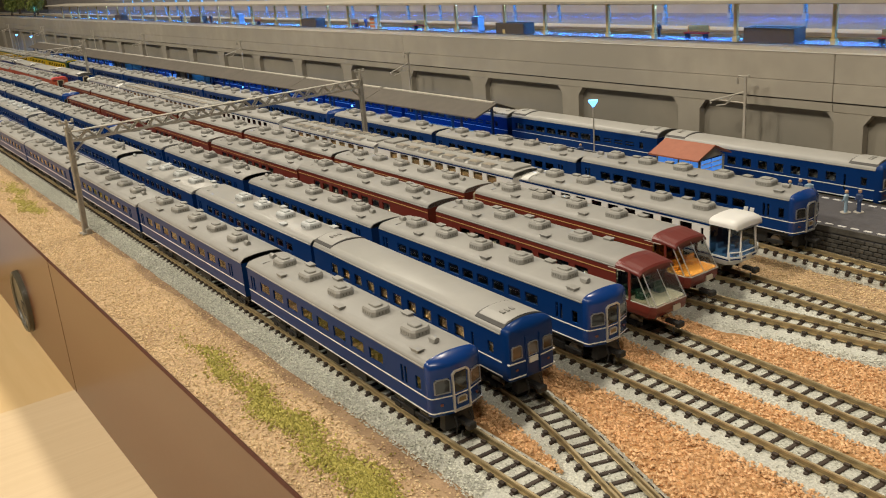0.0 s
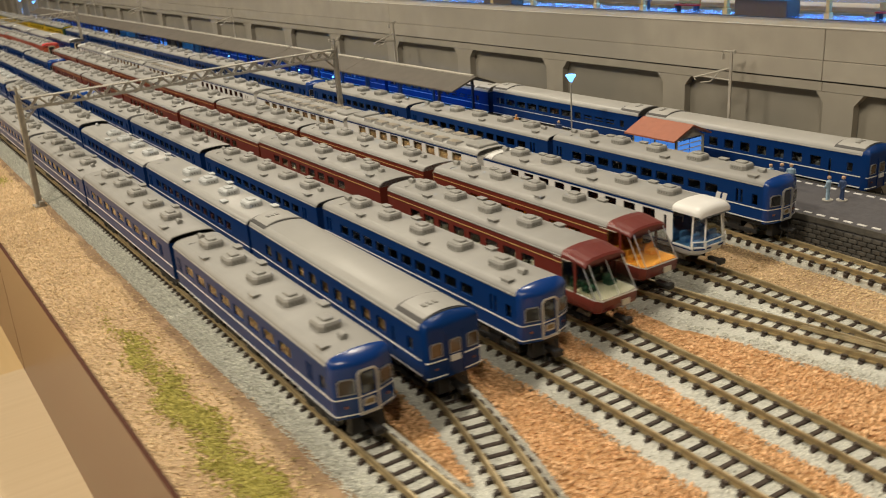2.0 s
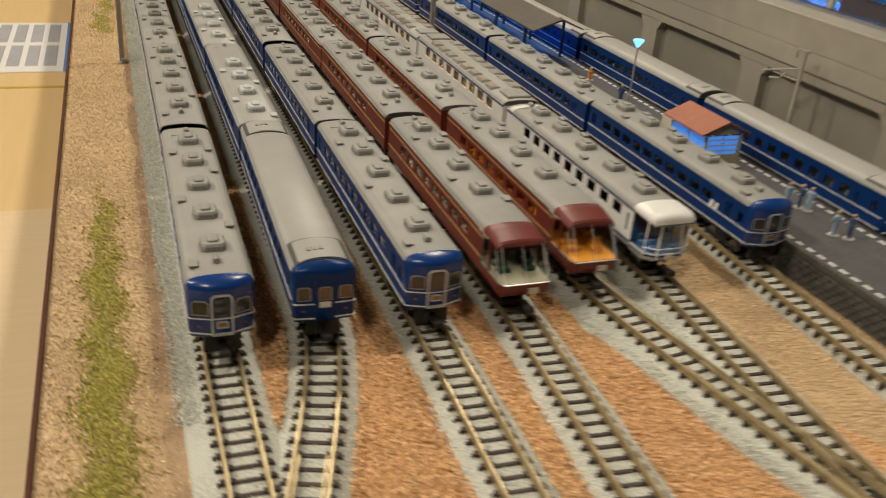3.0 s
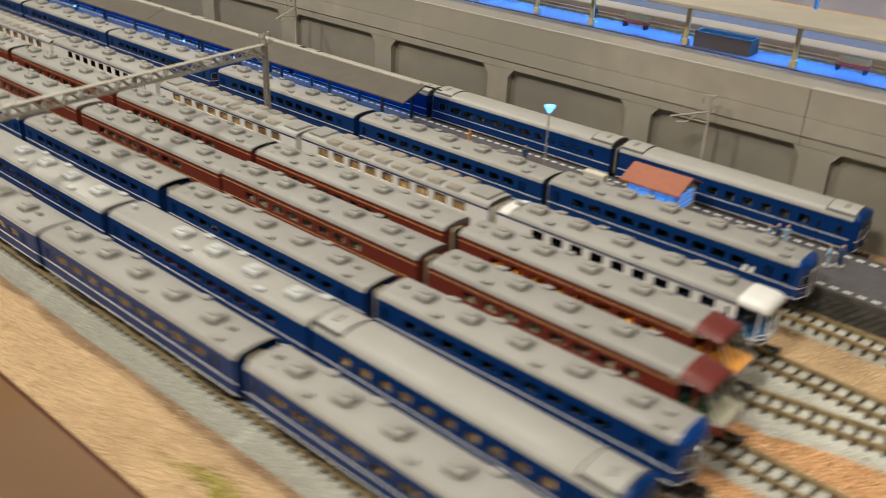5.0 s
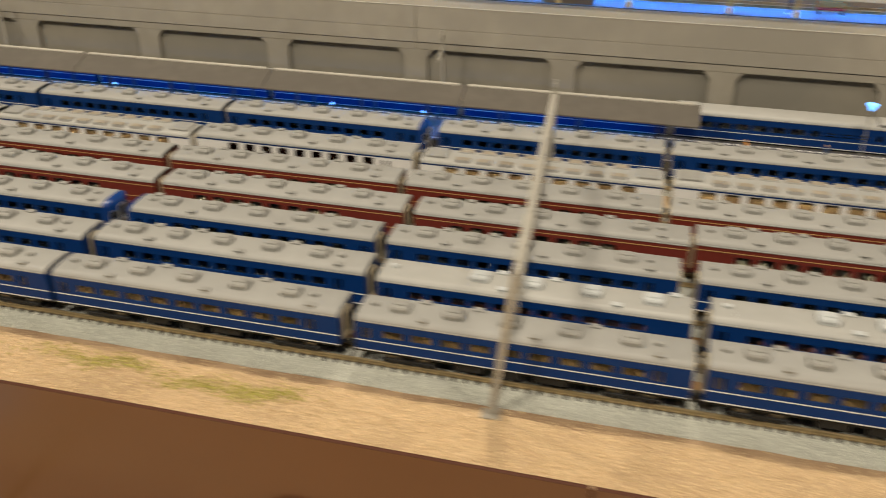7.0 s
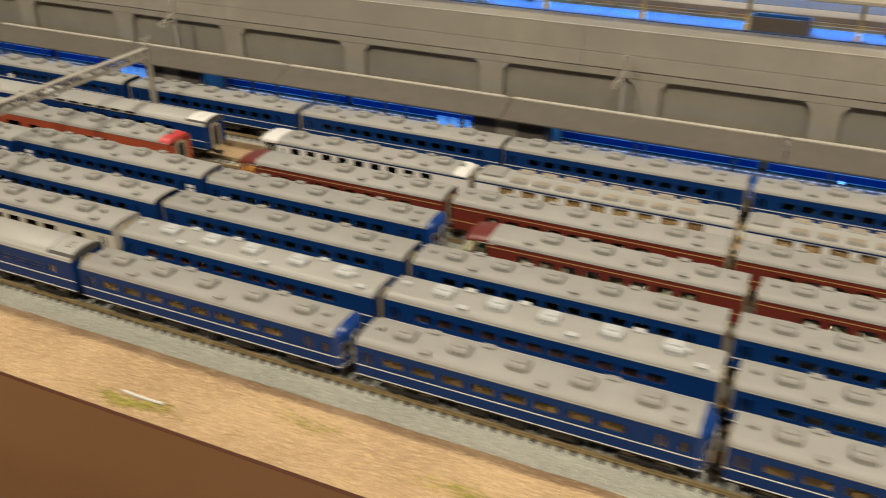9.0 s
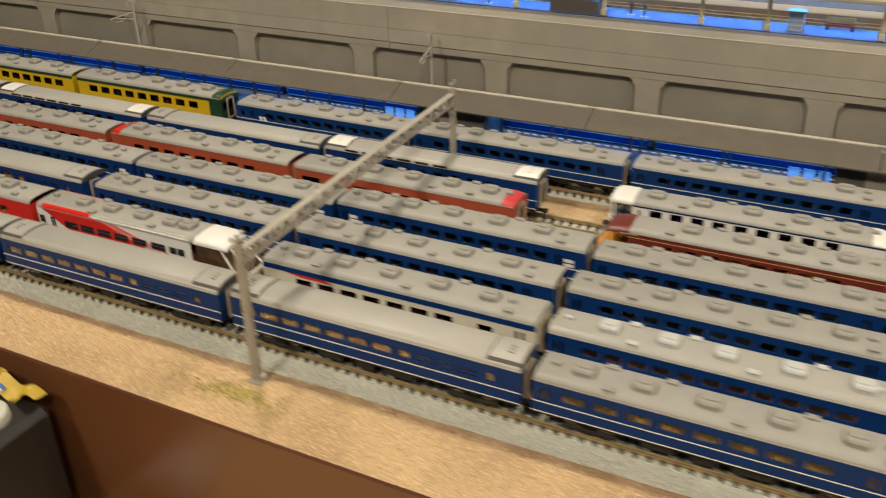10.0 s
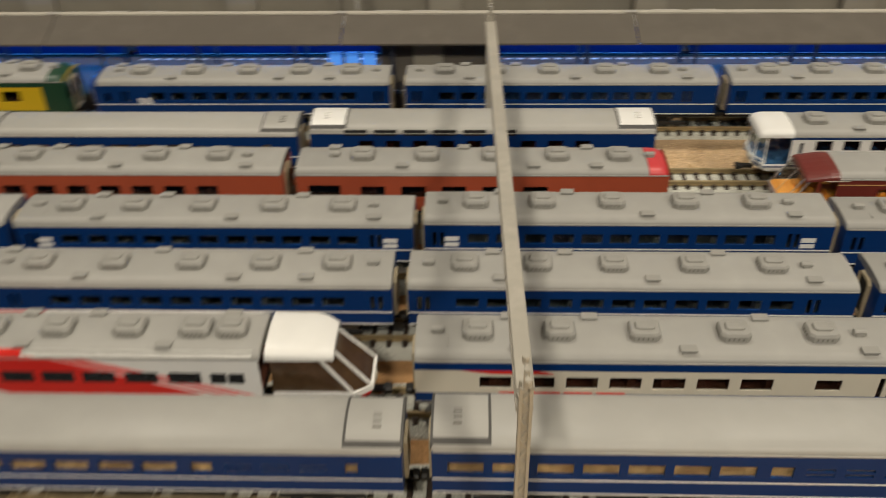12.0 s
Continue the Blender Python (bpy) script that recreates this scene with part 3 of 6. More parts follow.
def running_gear(car):
    global BOGIE_MESH, WHEEL_MESH, COUPLER_MESH
    if BOGIE_MESH is None:
        bm = bmesh.new()
        for s in (-1, 1):
            add_box(bm, -0.0115, 0.0115, s * 0.0060 - 0.0004, s * 0.0060 + 0.0004, 0.0016, 0.0034, bevel=0.0002)
            for x in (-0.0070, 0.0070):
                add_box(bm, x - 0.0016, x + 0.0016, s * 0.0063 - 0.0004, s * 0.0063 + 0.0004, 0.0012, 0.0031)
            add_box(bm, -0.0028, 0.0028, s * 0.0062 - 0.0005, s * 0.0062 + 0.0005, 0.0014, 0.0040)
        add_box(bm, -0.003, 0.003, -0.006, 0.006, 0.0022, 0.0074)
        BOGIE_MESH = mesh_of("bogie", bm, M["dark"])
        bm = bmesh.new()
        for s in (-1, 1):
            ring = [[(r * math.cos(2 * math.pi * i / 14), s * y, 0.0027 + r * math.sin(2 * math.pi * i / 14)) for i in range(14)] for r, y in ((0.0031, 0.0040), (0.0031, 0.0044), (0.0027, 0.0045), (0.0026, 0.0055))]
            add_rings(bm, ring)
        add_rod(bm, (0, -0.0055, 0.0027), (0, 0.0055, 0.0027), 0.0006)
        WHEEL_MESH = mesh_of("wheelset", bm, M["steel"])
        bm = bmesh.new()
        add_box(bm, -0.0040, 0.0010, -0.0010, 0.0010, 0.0026, 0.0040)
        add_box(bm, 0.0008, 0.0030, -0.0017, 0.0017, 0.0020, 0.0044, bevel=0.0004)
        add_rod(bm, (0.0016, -0.0030, 0.0026), (0.0022, -0.0036, 0.0006), 0.00025)
        COUPLER_MESH = mesh_of("coupler", bm, M["black"])
    for x in (-0.0465, 0.0465):
        b = new("bogie", BOGIE_MESH)
        b.parent, b.location = car, (x, 0, RAIL)
        for dx in (-0.0070, 0.0070):
            w = new("wheelset", WHEEL_MESH)
            w.parent, w.location = b, (dx, 0, 0)
    for s in (-1, 1):
        c = new("coupler", COUPLER_MESH)
        c.parent, c.location, c.rotation_euler = car, (s * LEN / 2, 0, RAIL + 0.0016), (0, 0, 0 if s > 0 else math.pi)


def make_car(label, body, roof="flat", cab=None, windows=(), window_glass="glass_dark", interior="seat_dark", stripe="white", units=5, unit_mat="unit", roof_mat="roof",
             unit_x=None, extra=None, livery=None, stripe_z=((0.0123, 0.0127), (0.0069, 0.0073)), cap_rear=None, end_mat=None, upper=None):
    """One coach, cab end towards +x. windows: (x0, x1, z0, z1) on both sides."""
    car = thing("passenger_car", label, "model train", "coaches in the yard")
    h = LEN / 2
    nose = {None: 0.0, "blue": 0.0046, "flatblue": 0.0040, "brown": 0.0185, "white": 0.0125, "red": 0.0310}[cab]
    x0, x1 = -h + 0.0006, h - (nose + CAB_SHORT if cab else 0.0006)
    prof = ROOF_ROUND if roof == "round" else ROOF_FLAT
    eave = prof[0][1]
    # body sides, ends
    bm = bmesh.new()
    holes = [w for w in windows if w[0] > x0 + 0.002 and w[1] < x1 - 0.001]
    split = upper or eave
    for s in (-1, 1):
        side_with_openings(bm, x0, x1, Z_LOW, split, s * HW, holes, 0.0009)
    for x in ((x0,) if cab else (x0, x1)):
        vs = [bm.verts.new(p) for p in roof_ring(prof, x, 0.999, -0.0006, Z_LOW)]
        bm.faces.new(vs)
    part("body", bm, M[body], car)
    if upper:
        bm = bmesh.new()
        for s in (-1, 1):
            y = s * (HW + 0.00005)
            add_box(bm, x0, x1, min(y, y - s * 0.0008), max(y, y - s * 0.0008), split, eave + 0.0002)
        part("cantrail", bm, M[extra or body], car)
    # roof
    bm = bmesh.new()
    rx1 = h - {None: 0.0006, "blue": 0.0045, "flatblue": 0.0039, "brown": 0.0185, "white": 0.0125, "red": 0.0305}[cab]
    rx1 -= CAB_SHORT if cab else 0
    rx0 = x0 + (0.0075 if cap_rear else 0)
    xs = [rx0, rx0 + 0.0004, rx1 - 0.0004, rx1]
    rings = [roof_ring(prof, x, 1.0 if 0 < i < 3 else 0.985, 0 if 0 < i < 3 else -0.0003, eave - 0.0004) for i, x in enumerate(xs)]
    add_rings(bm, rings)
    part("roof", bm, M[roof_mat], car, smooth=True)
    if cap_rear:
        bm = bmesh.new()
        add_rings(bm, [roof_ring(prof, rx0 - d, k, -dz, eave - 0.0004) for d, k, dz in ((0.0002, 1.003, -0.0001), (0.004, 1.0, 0.0002), (0.0066, 0.94, 0.0010), (0.0076, 0.86, 0.0022))])
        part("roof_cap", bm, M[cap_rear], car, smooth=True)
    bm = bmesh.new()
    for s in (-1, 1):
        add_box(bm, x0 + 0.0004, rx1 - 0.0002, s * (HW + 0.0001) - 0.0002, s * (HW + 0.0001) + 0.0002, eave - 0.0002, eave + 0.0002)
    part("gutter", bm, M[roof_mat], car)
    # roof fittings
    if roof == "flat":
        ux = unit_x or [-0.0510, -0.0282, -0.0047, 0.0200, 0.0440]
        ux = [x for x in ux if x < rx1 - 0.006]
        me = None
        for x in ux:
            if me is None:
                bm = bmesh.new()
                add_unit(bm, 0)
                me = mesh_of("cooling_unit", bm, M[unit_mat])
                me.materials.append(M["louvre"])
            u = new("cooling_unit", me)
            u.parent, u.location = car, (x, 0, 0)
        bm = bmesh.new()
        add_vent(bm, 0, 0)
        vm = mesh_of("roof_vent", bm, M[unit_mat])
        for i, x in enumerate(ux):
            for s in (-1, 1):
                vx = x + (0.0112 if s < 0 else 0.0090)
                if vx < rx1 - 0.003 and ((i + (s > 0)) % 2 == 0 or i == 0):
                    v = new("roof_vent", vm)
                    v.parent, v.location = car, (vx, s * 0.0068, -0.0003)
        bm = bmesh.new()
        for x in (-0.0622, 0.0545):
            if x < rx1 - 0.003:
                bm = box(x - 0.0013, x + 0.0013, -0.0011, 0.0011, 0.0256, 0.0268, top=0.8)
                add_rod(bm, (x - 0.0017, 0, 0.0270), (x + 0.0017, 0, 0.0270), 0.0010, 10)
                part("ventilator", bm, M[unit_mat], car)
        part("roof_seam", box(-0.0592, -0.0590, -0.0060, -0.0010, 0.0257, 0.0260), M[unit_mat], car)
    elif roof == "round":
        for s in (-1, 1):
            xe = x0 + 0.0004 if s < 0 else rx1 - 0.0004
            xi = xe - s * 0.0136
            xa, xb = min(xe, xi), max(xe, xi)
            hatch = [(y * 0.90, z + 0.0007) for y, z in prof[1:]]
            hatch = [(hatch[0][0] * 1.01, hatch[0][1] - 0.0010)] + hatch
            seam = [(y * 1.03 + 0.0003, z - 0.0003) for y, z in hatch]
            part("hatch_seam", add_rings(bmesh.new(), [roof_ring(seam, xx, 1.0, 0) for xx in (xa - 0.0007, xb + 0.0007)]), M["seam"], car)
            bm = add_rings(bmesh.new(), [roof_ring(hatch, xx, k, 0) for xx, k in ((xa, 0.985), (xa + 0.0003, 1.0), (xb - 0.0003, 1.0), (xb, 0.985))])
            hob = part("roof_hatch", bm, M[roof_mat if unit_mat == "unit" else unit_mat], car)
            bm = bmesh.new()
            for i in range(3):
                add_box(bm, xe - s * 0.0060 - 0.0011, xe - s * 0.0060 + 0.0011, -0.0040 + i * 0.0019, -0.0029 + i * 0.0019, 0.0268, 0.0277 + 0.0001 * i)
            part("louvre", bm, M["unit" if unit_mat == "unit" else unit_mat], hob)
            if cab and s > 0:
                bm = add_rings(bmesh.new(), [[(xx, y * 0.93, z) for _, y, z in roof_ring(hatch, 0, 1.0, 0)] for xx in (xb, xb + 0.0003)])
                part("hatch_end", bm, M["dark"], hob)
    elif roof == "lights":
        for i in range(8):
            x = -0.044 + i * 0.0126
            for s in (-1, 1):
                bm = bmesh.new()
                c = (s * 0.0061, 0.0259)
                add_box(bm, x - 0.0046, x + 0.0046, s * 0.0058 - 0.0028, s * 0.0058 + 0.0028, 0.0246, 0.0266, top=0.9)
                frame = part("roof_window", bm, M[roof_mat], car, "raised roof window")
                part("roof_pane", box(x - 0.0040, x + 0.0040, s * 0.0060 - 0.0021, s * 0.0060 + 0.0021, 0.02655, 0.0268), M["roof_glass"], frame, "tinted pane")
        for s in (-1, 1):
            part("roof_hatch", box(s * 0.060 - 0.006, s * 0.060 + 0.006, -0.0062, 0.0062, 0.0255, 0.0272, bevel=0.0004), M["unit"], car)
    # windows
    wm = {}
    for a, b, c, d in holes:
        for s in (-1, 1):
            key = (round(b - a, 5), round(c, 5), round(d, 5))
            if key not in wm:
                wm[key] = mesh_of("window_pane", box(-(b - a) / 2 - 0.0002, (b - a) / 2 + 0.0002, -0.0002, 0.0002, c - 0.0002, d + 0.0002), M[window_glass])
            p = new("window_pane", wm[key])
            p.parent, p.location = car, ((a + b) / 2, s * (HW - 0.0005), 0)
            p.visible_shadow = False
    # interior: floor tray, aisle wall and seat backs
    bm = bmesh.new()
    add_box(bm, x0 + 0.001, x1 - 0.0005, -0.0084, 0.0084, 0.0090, 0.0100)
    for i in range(12):
        x = -0.056 + i * 0.0096
        if x < x1 - 0.004:
            for s in (-1, 1):
                add_box(bm, x - 0.0012, x + 0.0012, s * 0.0056 - 0.0022, s * 0.0056 + 0.0022, 0.0100, 0.0158, top=0.8)
                add_box(bm, x + 0.0012, x + 0.0042, s * 0.0056 - 0.0022, s * 0.0056 + 0.0022, 0.0100, 0.0126)
    part("interior", bm, M[interior], car)
    if interior == "curtain":
        for s in (-1, 1):
            part("curtain", box(-0.0640, 0.0590, s * 0.0078 - 0.0002, s * 0.0078 + 0.0002, 0.0140, 0.0195), M["curtain"], car)
    # underframe
    bm = bmesh.new()
    add_box(bm, x0 + 0.001, x1 - 0.001, -0.0082, 0.0082, 0.0044, 0.0062)
    for x, w in ((-0.020, 0.012), (-0.003, 0.009), (0.014, 0.014)):
        for s in (-1, 1):
            add_box(bm, x - w / 2, x + w / 2, s * 0.0056 - 0.0016, s * 0.0056 + 0.0016, RAIL + 0.0030 + 0.0004 * (w > 0.01), 0.0046)
    part("underframe", bm, M["dark"], car)
    running_gear(car)
    # stripes along both sides
    for nm, (a, b) in zip(("waist_stripe", "lower_stripe"), stripe_z if stripe else ()):
        bm = bmesh.new()
        for s in (-1, 1):
            y = s * (HW + 0.0001)
            add_box(bm, x0, x1, y - 0.00012, y + 0.00012, a, b)
        part(nm, bm, M[stripe], car)
    # gangway surround at plain ends
    for s in (-1, 1):
        if s > 0 and cab:
            continue
        part("gangway_frame", frame_loop(s * (h - 0.0002), 0, 0.0060, 0.0222, 0.0082, 0 if s > 0 else math.pi, 0.0012, 0.0011), M["beige"], car)
        part("gangway_door", slab(s * (h - 0.0004), 0, 0.0068, 0.0208, 0.0062, 0 if s > 0 else math.pi, 0.0004), M["dark"], car)
    if livery:
        paint(car, livery, holes)
    if cab in ("blue", "flatblue"):
        blue_cab(car, h - CAB_SHORT, prof, cab, body)
    elif cab:
        glass_cab(car, h - CAB_SHORT, prof, cab, body, interior)
    return car


def paint(car, livery, holes):
    """Colour fields laid on the sides, cut out round the windows."""
    if livery == "red_sweep":
        field = [(-0.0640, 0.0238), (-0.0280, 0.0238), (0.0120, 0.0110), (0.0230, 0.0075), (-0.0340, 0.0078), (-0.0440, 0.0112), (-0.0520, 0.0152), (-0.0590, 0.0196), (-0.0640, 0.0222)]
        lines = [[(-0.0265 + d, 0.0228), (-0.0240 + d, 0.0228), (0.0160 + d, 0.0110), (0.0272 + d, 0.0075), (0.0256 + d, 0.0075), (0.0146 + d, 0.0110)] for d in (0.0015, 0.0060, 0.0100)]
        for nm, shape in [("red_field", field)] + [("red_line", q) for q in lines]:
            bm = bmesh.new()
            for s in (-1, 1):
                y = s * (HW + 0.0001)
                add_rings(bm, [[(x, yy, z) for x, z in shape] for yy in (y - 0.0001, y + 0.0001)])
            part(nm, bm, M["red"], car)
        for s in (-1, 1):
            bm = bmesh.new()
            add_rings(bm, [[(x, s * (y + e), z + e) for y, z in ROOF_FLAT[:4] for e in (0.00012,)] + [(x, s * (y - 0.0003), z - 0.0003) for y, z in ROOF_FLAT[3::-1]] for x in (-0.0640, -0.0300)])
            part("red_shoulder", bm, M["red"], car)
            for x, w, z0, z1 in [(c, 0.0092, 0.0138, 0.0178) for c in (-0.0442, -0.0328, -0.0213, -0.0096, 0.0025, 0.0148)] + [(0.0243, 0.0044, 0.0138, 0.0176), (0.0294, 0.0044, 0.0138, 0.0176), (-0.0652, 0.0036, 0.0138, 0.0182), (-0.0582, 0.0010, 0.0110, 0.0186), (-0.0564, 0.0010, 0.0110, 0.0186)]:
                y = s * (HW + 0.0003)
                pane = part("window_pane", box(x - w / 2, x + w / 2, y - 0.0002, y + 0.0002, z0, z1, bevel=0.0001), M["glass_cab"], car)
        for j in range(4):
            bm = bmesh.new()
            for s in (-1, 1):
                y = s * (0.0096 - 0.0005 * j)
                add_box(bm, -0.0300, 0.0345, y - 0.0002, y + 0.0002, 0.0239 + 0.00035 * j, 0.02405 + 0.00035 * j)
            part("roof_line", bm, M["white"], car)
    elif livery == "flash":
        for x, z0, z1, w in ((-0.0560, 0.0186, 0.0200, 0.026), (-0.0450, 0.0076, 0.0112, 0.010), (-0.0360, 0.0076, 0.0112, 0.010), (-0.0270, 0.0076, 0.0112, 0.010), (-0.0180, 0.0076, 0.0112, 0.010)):
            bm = bmesh.new()
            for s in (-1, 1):
                y = s * (HW + 0.00012)
                add_rings(bm, [[(x, yy, z1), (x + w * 0.8, yy, z1), (x + w, yy, z0), (x + w * 0.35, yy, z0)] for yy in (y - 0.00012, y + 0.00012)])
            part("red_flash", bm, M["red"], car)
    elif livery == "emblem":
        bm = bmesh.new()
        for s in (-1, 1):
            y = s * (HW + 0.00012)
            for x in (0.0385, 0.0418):
                add_rings(bm, [[(x, yy, 0.0124), (x + 0.0022, yy, 0.0124), (x + 0.0030, yy, 0.0160), (x + 0.0008, yy, 0.0160)] for yy in (y - 0.00012, y + 0.00012)])
        part("emblem", bm, M["white"], car, "plain white emblem on the side")
    elif livery == "plates":
        for x in (0.0605, -0.0590):
            for z0, z1 in ((0.0160, 0.0178), (0.0136, 0.0152)):
                bm = bmesh.new()
                for s in (-1, 1):
                    y = s * (HW + 0.00012)
                    add_box(bm, x - 0.0024, x + 0.0024, y - 0.00012, y + 0.00012, z0, z1)
                part("name_plate", bm, M["white"], car, "small white plate")
    elif livery == "deck_windows":
        for i in range(6):
            x = -0.050 + i * 0.0118
            for s in (-1, 1):
                part("deck_window", box(x - 0.0046, x + 0.0046, min(s * 0.0085, s * 0.0098), max(s * 0.0085, s * 0.0098), 0.0218, 0.0246, bevel=0.0003), M["glass_cab"], car, "dark tinted window")
    elif livery == "green_end":
        bm = bmesh.new()
        for s in (-1, 1):
            add_box(bm, -LEN / 2 + 0.0004, -LEN / 2 + 0.0110, min(s * 0.0090, s * 0.00985), max(s * 0.0090, s * 0.00985), Z_LOW, 0.0230)
        add_box(bm, -LEN / 2 + 0.0002, -LEN / 2 + 0.0008, -0.0096, 0.0096, Z_LOW, 0.0228)
        part("cab_end", bm, M["green"], car, "dark green cab end")
        for y in (-0.0060, 0.0, 0.0060):
            part("cab_window", slab(-LEN / 2 + 0.0001, y, 0.0140, 0.0198, 0.0046, math.pi, 0.0004), M["glass_dark"], car)


def cab_plan(h, xb, sweep, d, w, back, r=0.0016):
    """Outline of a cab seen from above: flat middle, swept cheeks, rounded corners."""
    k = w / HW
    xe, xs = h - back, h - back - sweep * k * k
    r = max(min(r, xs - xb - 0.0001), 0.0001)
    return [(xb, -w), (xs - r, -w), (xs - r * 0.35, -w + r * 0.12 * k), (xs + 0.0001, -w + r * 0.42 * k), (xe, -d * k), (xe, d * k), (xs + 0.0001, w - r * 0.42 * k), (xs - r * 0.35, w - r * 0.12 * k), (xs - r, w), (xb, w)]


def blue_cab(car, h, prof, cab, body):
    """Driving ends: swept with a silver-framed door, or flat with three windows."""
    swept = cab == "blue"
    xb = h - (0.0046 if swept else 0.0040)
    sweep, d = (0.0022, 0.0030) if swept else (0.0006, 0.0034)
    top = prof[-1][1]
    z1 = 0.0222 if swept else 0.0232
    depth = 0.0040 if swept else 0.0030
    bm = bmesh.new()
    levels = [(Z_LOW - 0.0010, HW - 0.0004, 0.0006), (Z_LOW, HW, 0.0), (z1, HW, 0.0)]
    for y, z in prof:
        if z > z1 + 0.0005:
            levels.append((z + 0.0001, max(y, 0.0010), depth * ((z - z1) / (top - z1)) ** 2.2))
    add_rings(bm, [[(x, y, z) for x, y in cab_plan(h, xb, sweep, d, w, back)] for z, w, back in levels])
    part("cab_shell", bm, M["blue_lit" if swept else body], car, "glossy blue cab front with a rounded brow", smooth=True)
    for a, b in ((0.0123, 0.0127), (0.0069, 0.0073)):
        if not swept:
            for sy in (-1, 1):
                bm = bmesh.new()
                add_rings(bm, [[(h - 0.0004, sy * 0.0032, a), (h + 0.0002, sy * 0.0032, a), (h + 0.0002, sy * 0.0032, b), (h - 0.0004, sy * 0.0032, b)],
                               [(h - 0.0014, sy * HW, a), (h - 0.0004, sy * (HW + 0.0001), a), (h - 0.0004, sy * (HW + 0.0001), b), (h - 0.0014, sy * HW, b)]])
                part("front_stripe", bm, M["white"], car)
            continue
        part("front_stripe", add_rings(bmesh.new(), [[(x + (0.0001 if x > xb else 0), y * 1.012, z) for x, y in cab_plan(h, xb, sweep, d, HW, 0.0)] for z in (a, b)]), M["white"], car)
    yaw = math.atan2(sweep, HW - d)
    if swept:
        for s in (-1, 1):
            cx, cy = h - sweep * 0.44, s * (d + (HW - d) * 0.47)
            part("cab_window", slab(cx, cy, 0.0142, 0.0190, 0.0046, s * yaw, 0.0004), M["glass_cab"], car)
            part("window_frame", frame_loop(cx, cy, 0.0139, 0.0191, 0.0052, s * yaw, 0.0008, 0.00035), M["silver_dark"], car)
        part("door_frame", frame_loop(h + 0.0002, 0, 0.0066, 0.0212, 0.0064, 0, 0.0008, 0.00055), M["silver"], car, "silver door surround")
        part("door_window", slab(h, 0, 0.0134, 0.0200, 0.0042, 0, 0.0004), M["glass_cab"], car)
        sign = part("train_sign", frame_loop(h + 0.0002, 0, 0.0092, 0.0117, 0.0036, 0, 0.0006, 0.0004), M["silver"], car, "small framed name board")
        part("sign_face", slab(h + 0.0001, 0, 0.0095, 0.0114, 0.0029, 0, 0.0003), M["amber"], sign)
    else:
        for y in (-0.0064, 0, 0.0064):
            part("cab_window", slab(h - (0.0004 if y else 0), y, 0.0142, 0.0186, 0.0036, 0, 0.0006), M["glass_warm"], car)
            part("window_frame", frame_loop(h - (0.0003 if y else 0), y, 0.0139, 0.0189, 0.0042, 0, 0.0008, 0.0003), M["silver_dark"], car)
        for y in (-0.0029, 0.0029):
            part("door_post", box(h, h + 0.0003, y - 0.0002, y + 0.0002, 0.0062, 0.0215), M["blue"], car)
        part("train_sign", slab(h + 0.0001, 0, 0.0112, 0.0132, 0.0036, 0, 0.0008), M["paper"], car, "small white name board")
    for s in (-1, 1):
        part("tail_lamp", slab(h - sweep * 0.5, s * 0.0066, 0.0096, 0.0102, 0.0009, s * yaw, 0.0007), M["seat_brown"], car)
    part("snow_guard", box(h - 0.0050, h - 0.0020, -0.0056, 0.0056, RAIL + 0.0022, Z_LOW - 0.0004, top=0.9), M["black"], car)
    bm = bmesh.new()
    for y in (-0.0026, 0.0026):
        add_tube(bm, [(h - 0.0006, y, 0.0046), (h + 0.0008, y * 1.1, 0.0016), (h + 0.0002, y * 1.2, RAIL + 0.0012)], 0.00028, 5)
    part("hose", bm, M["black"], car)


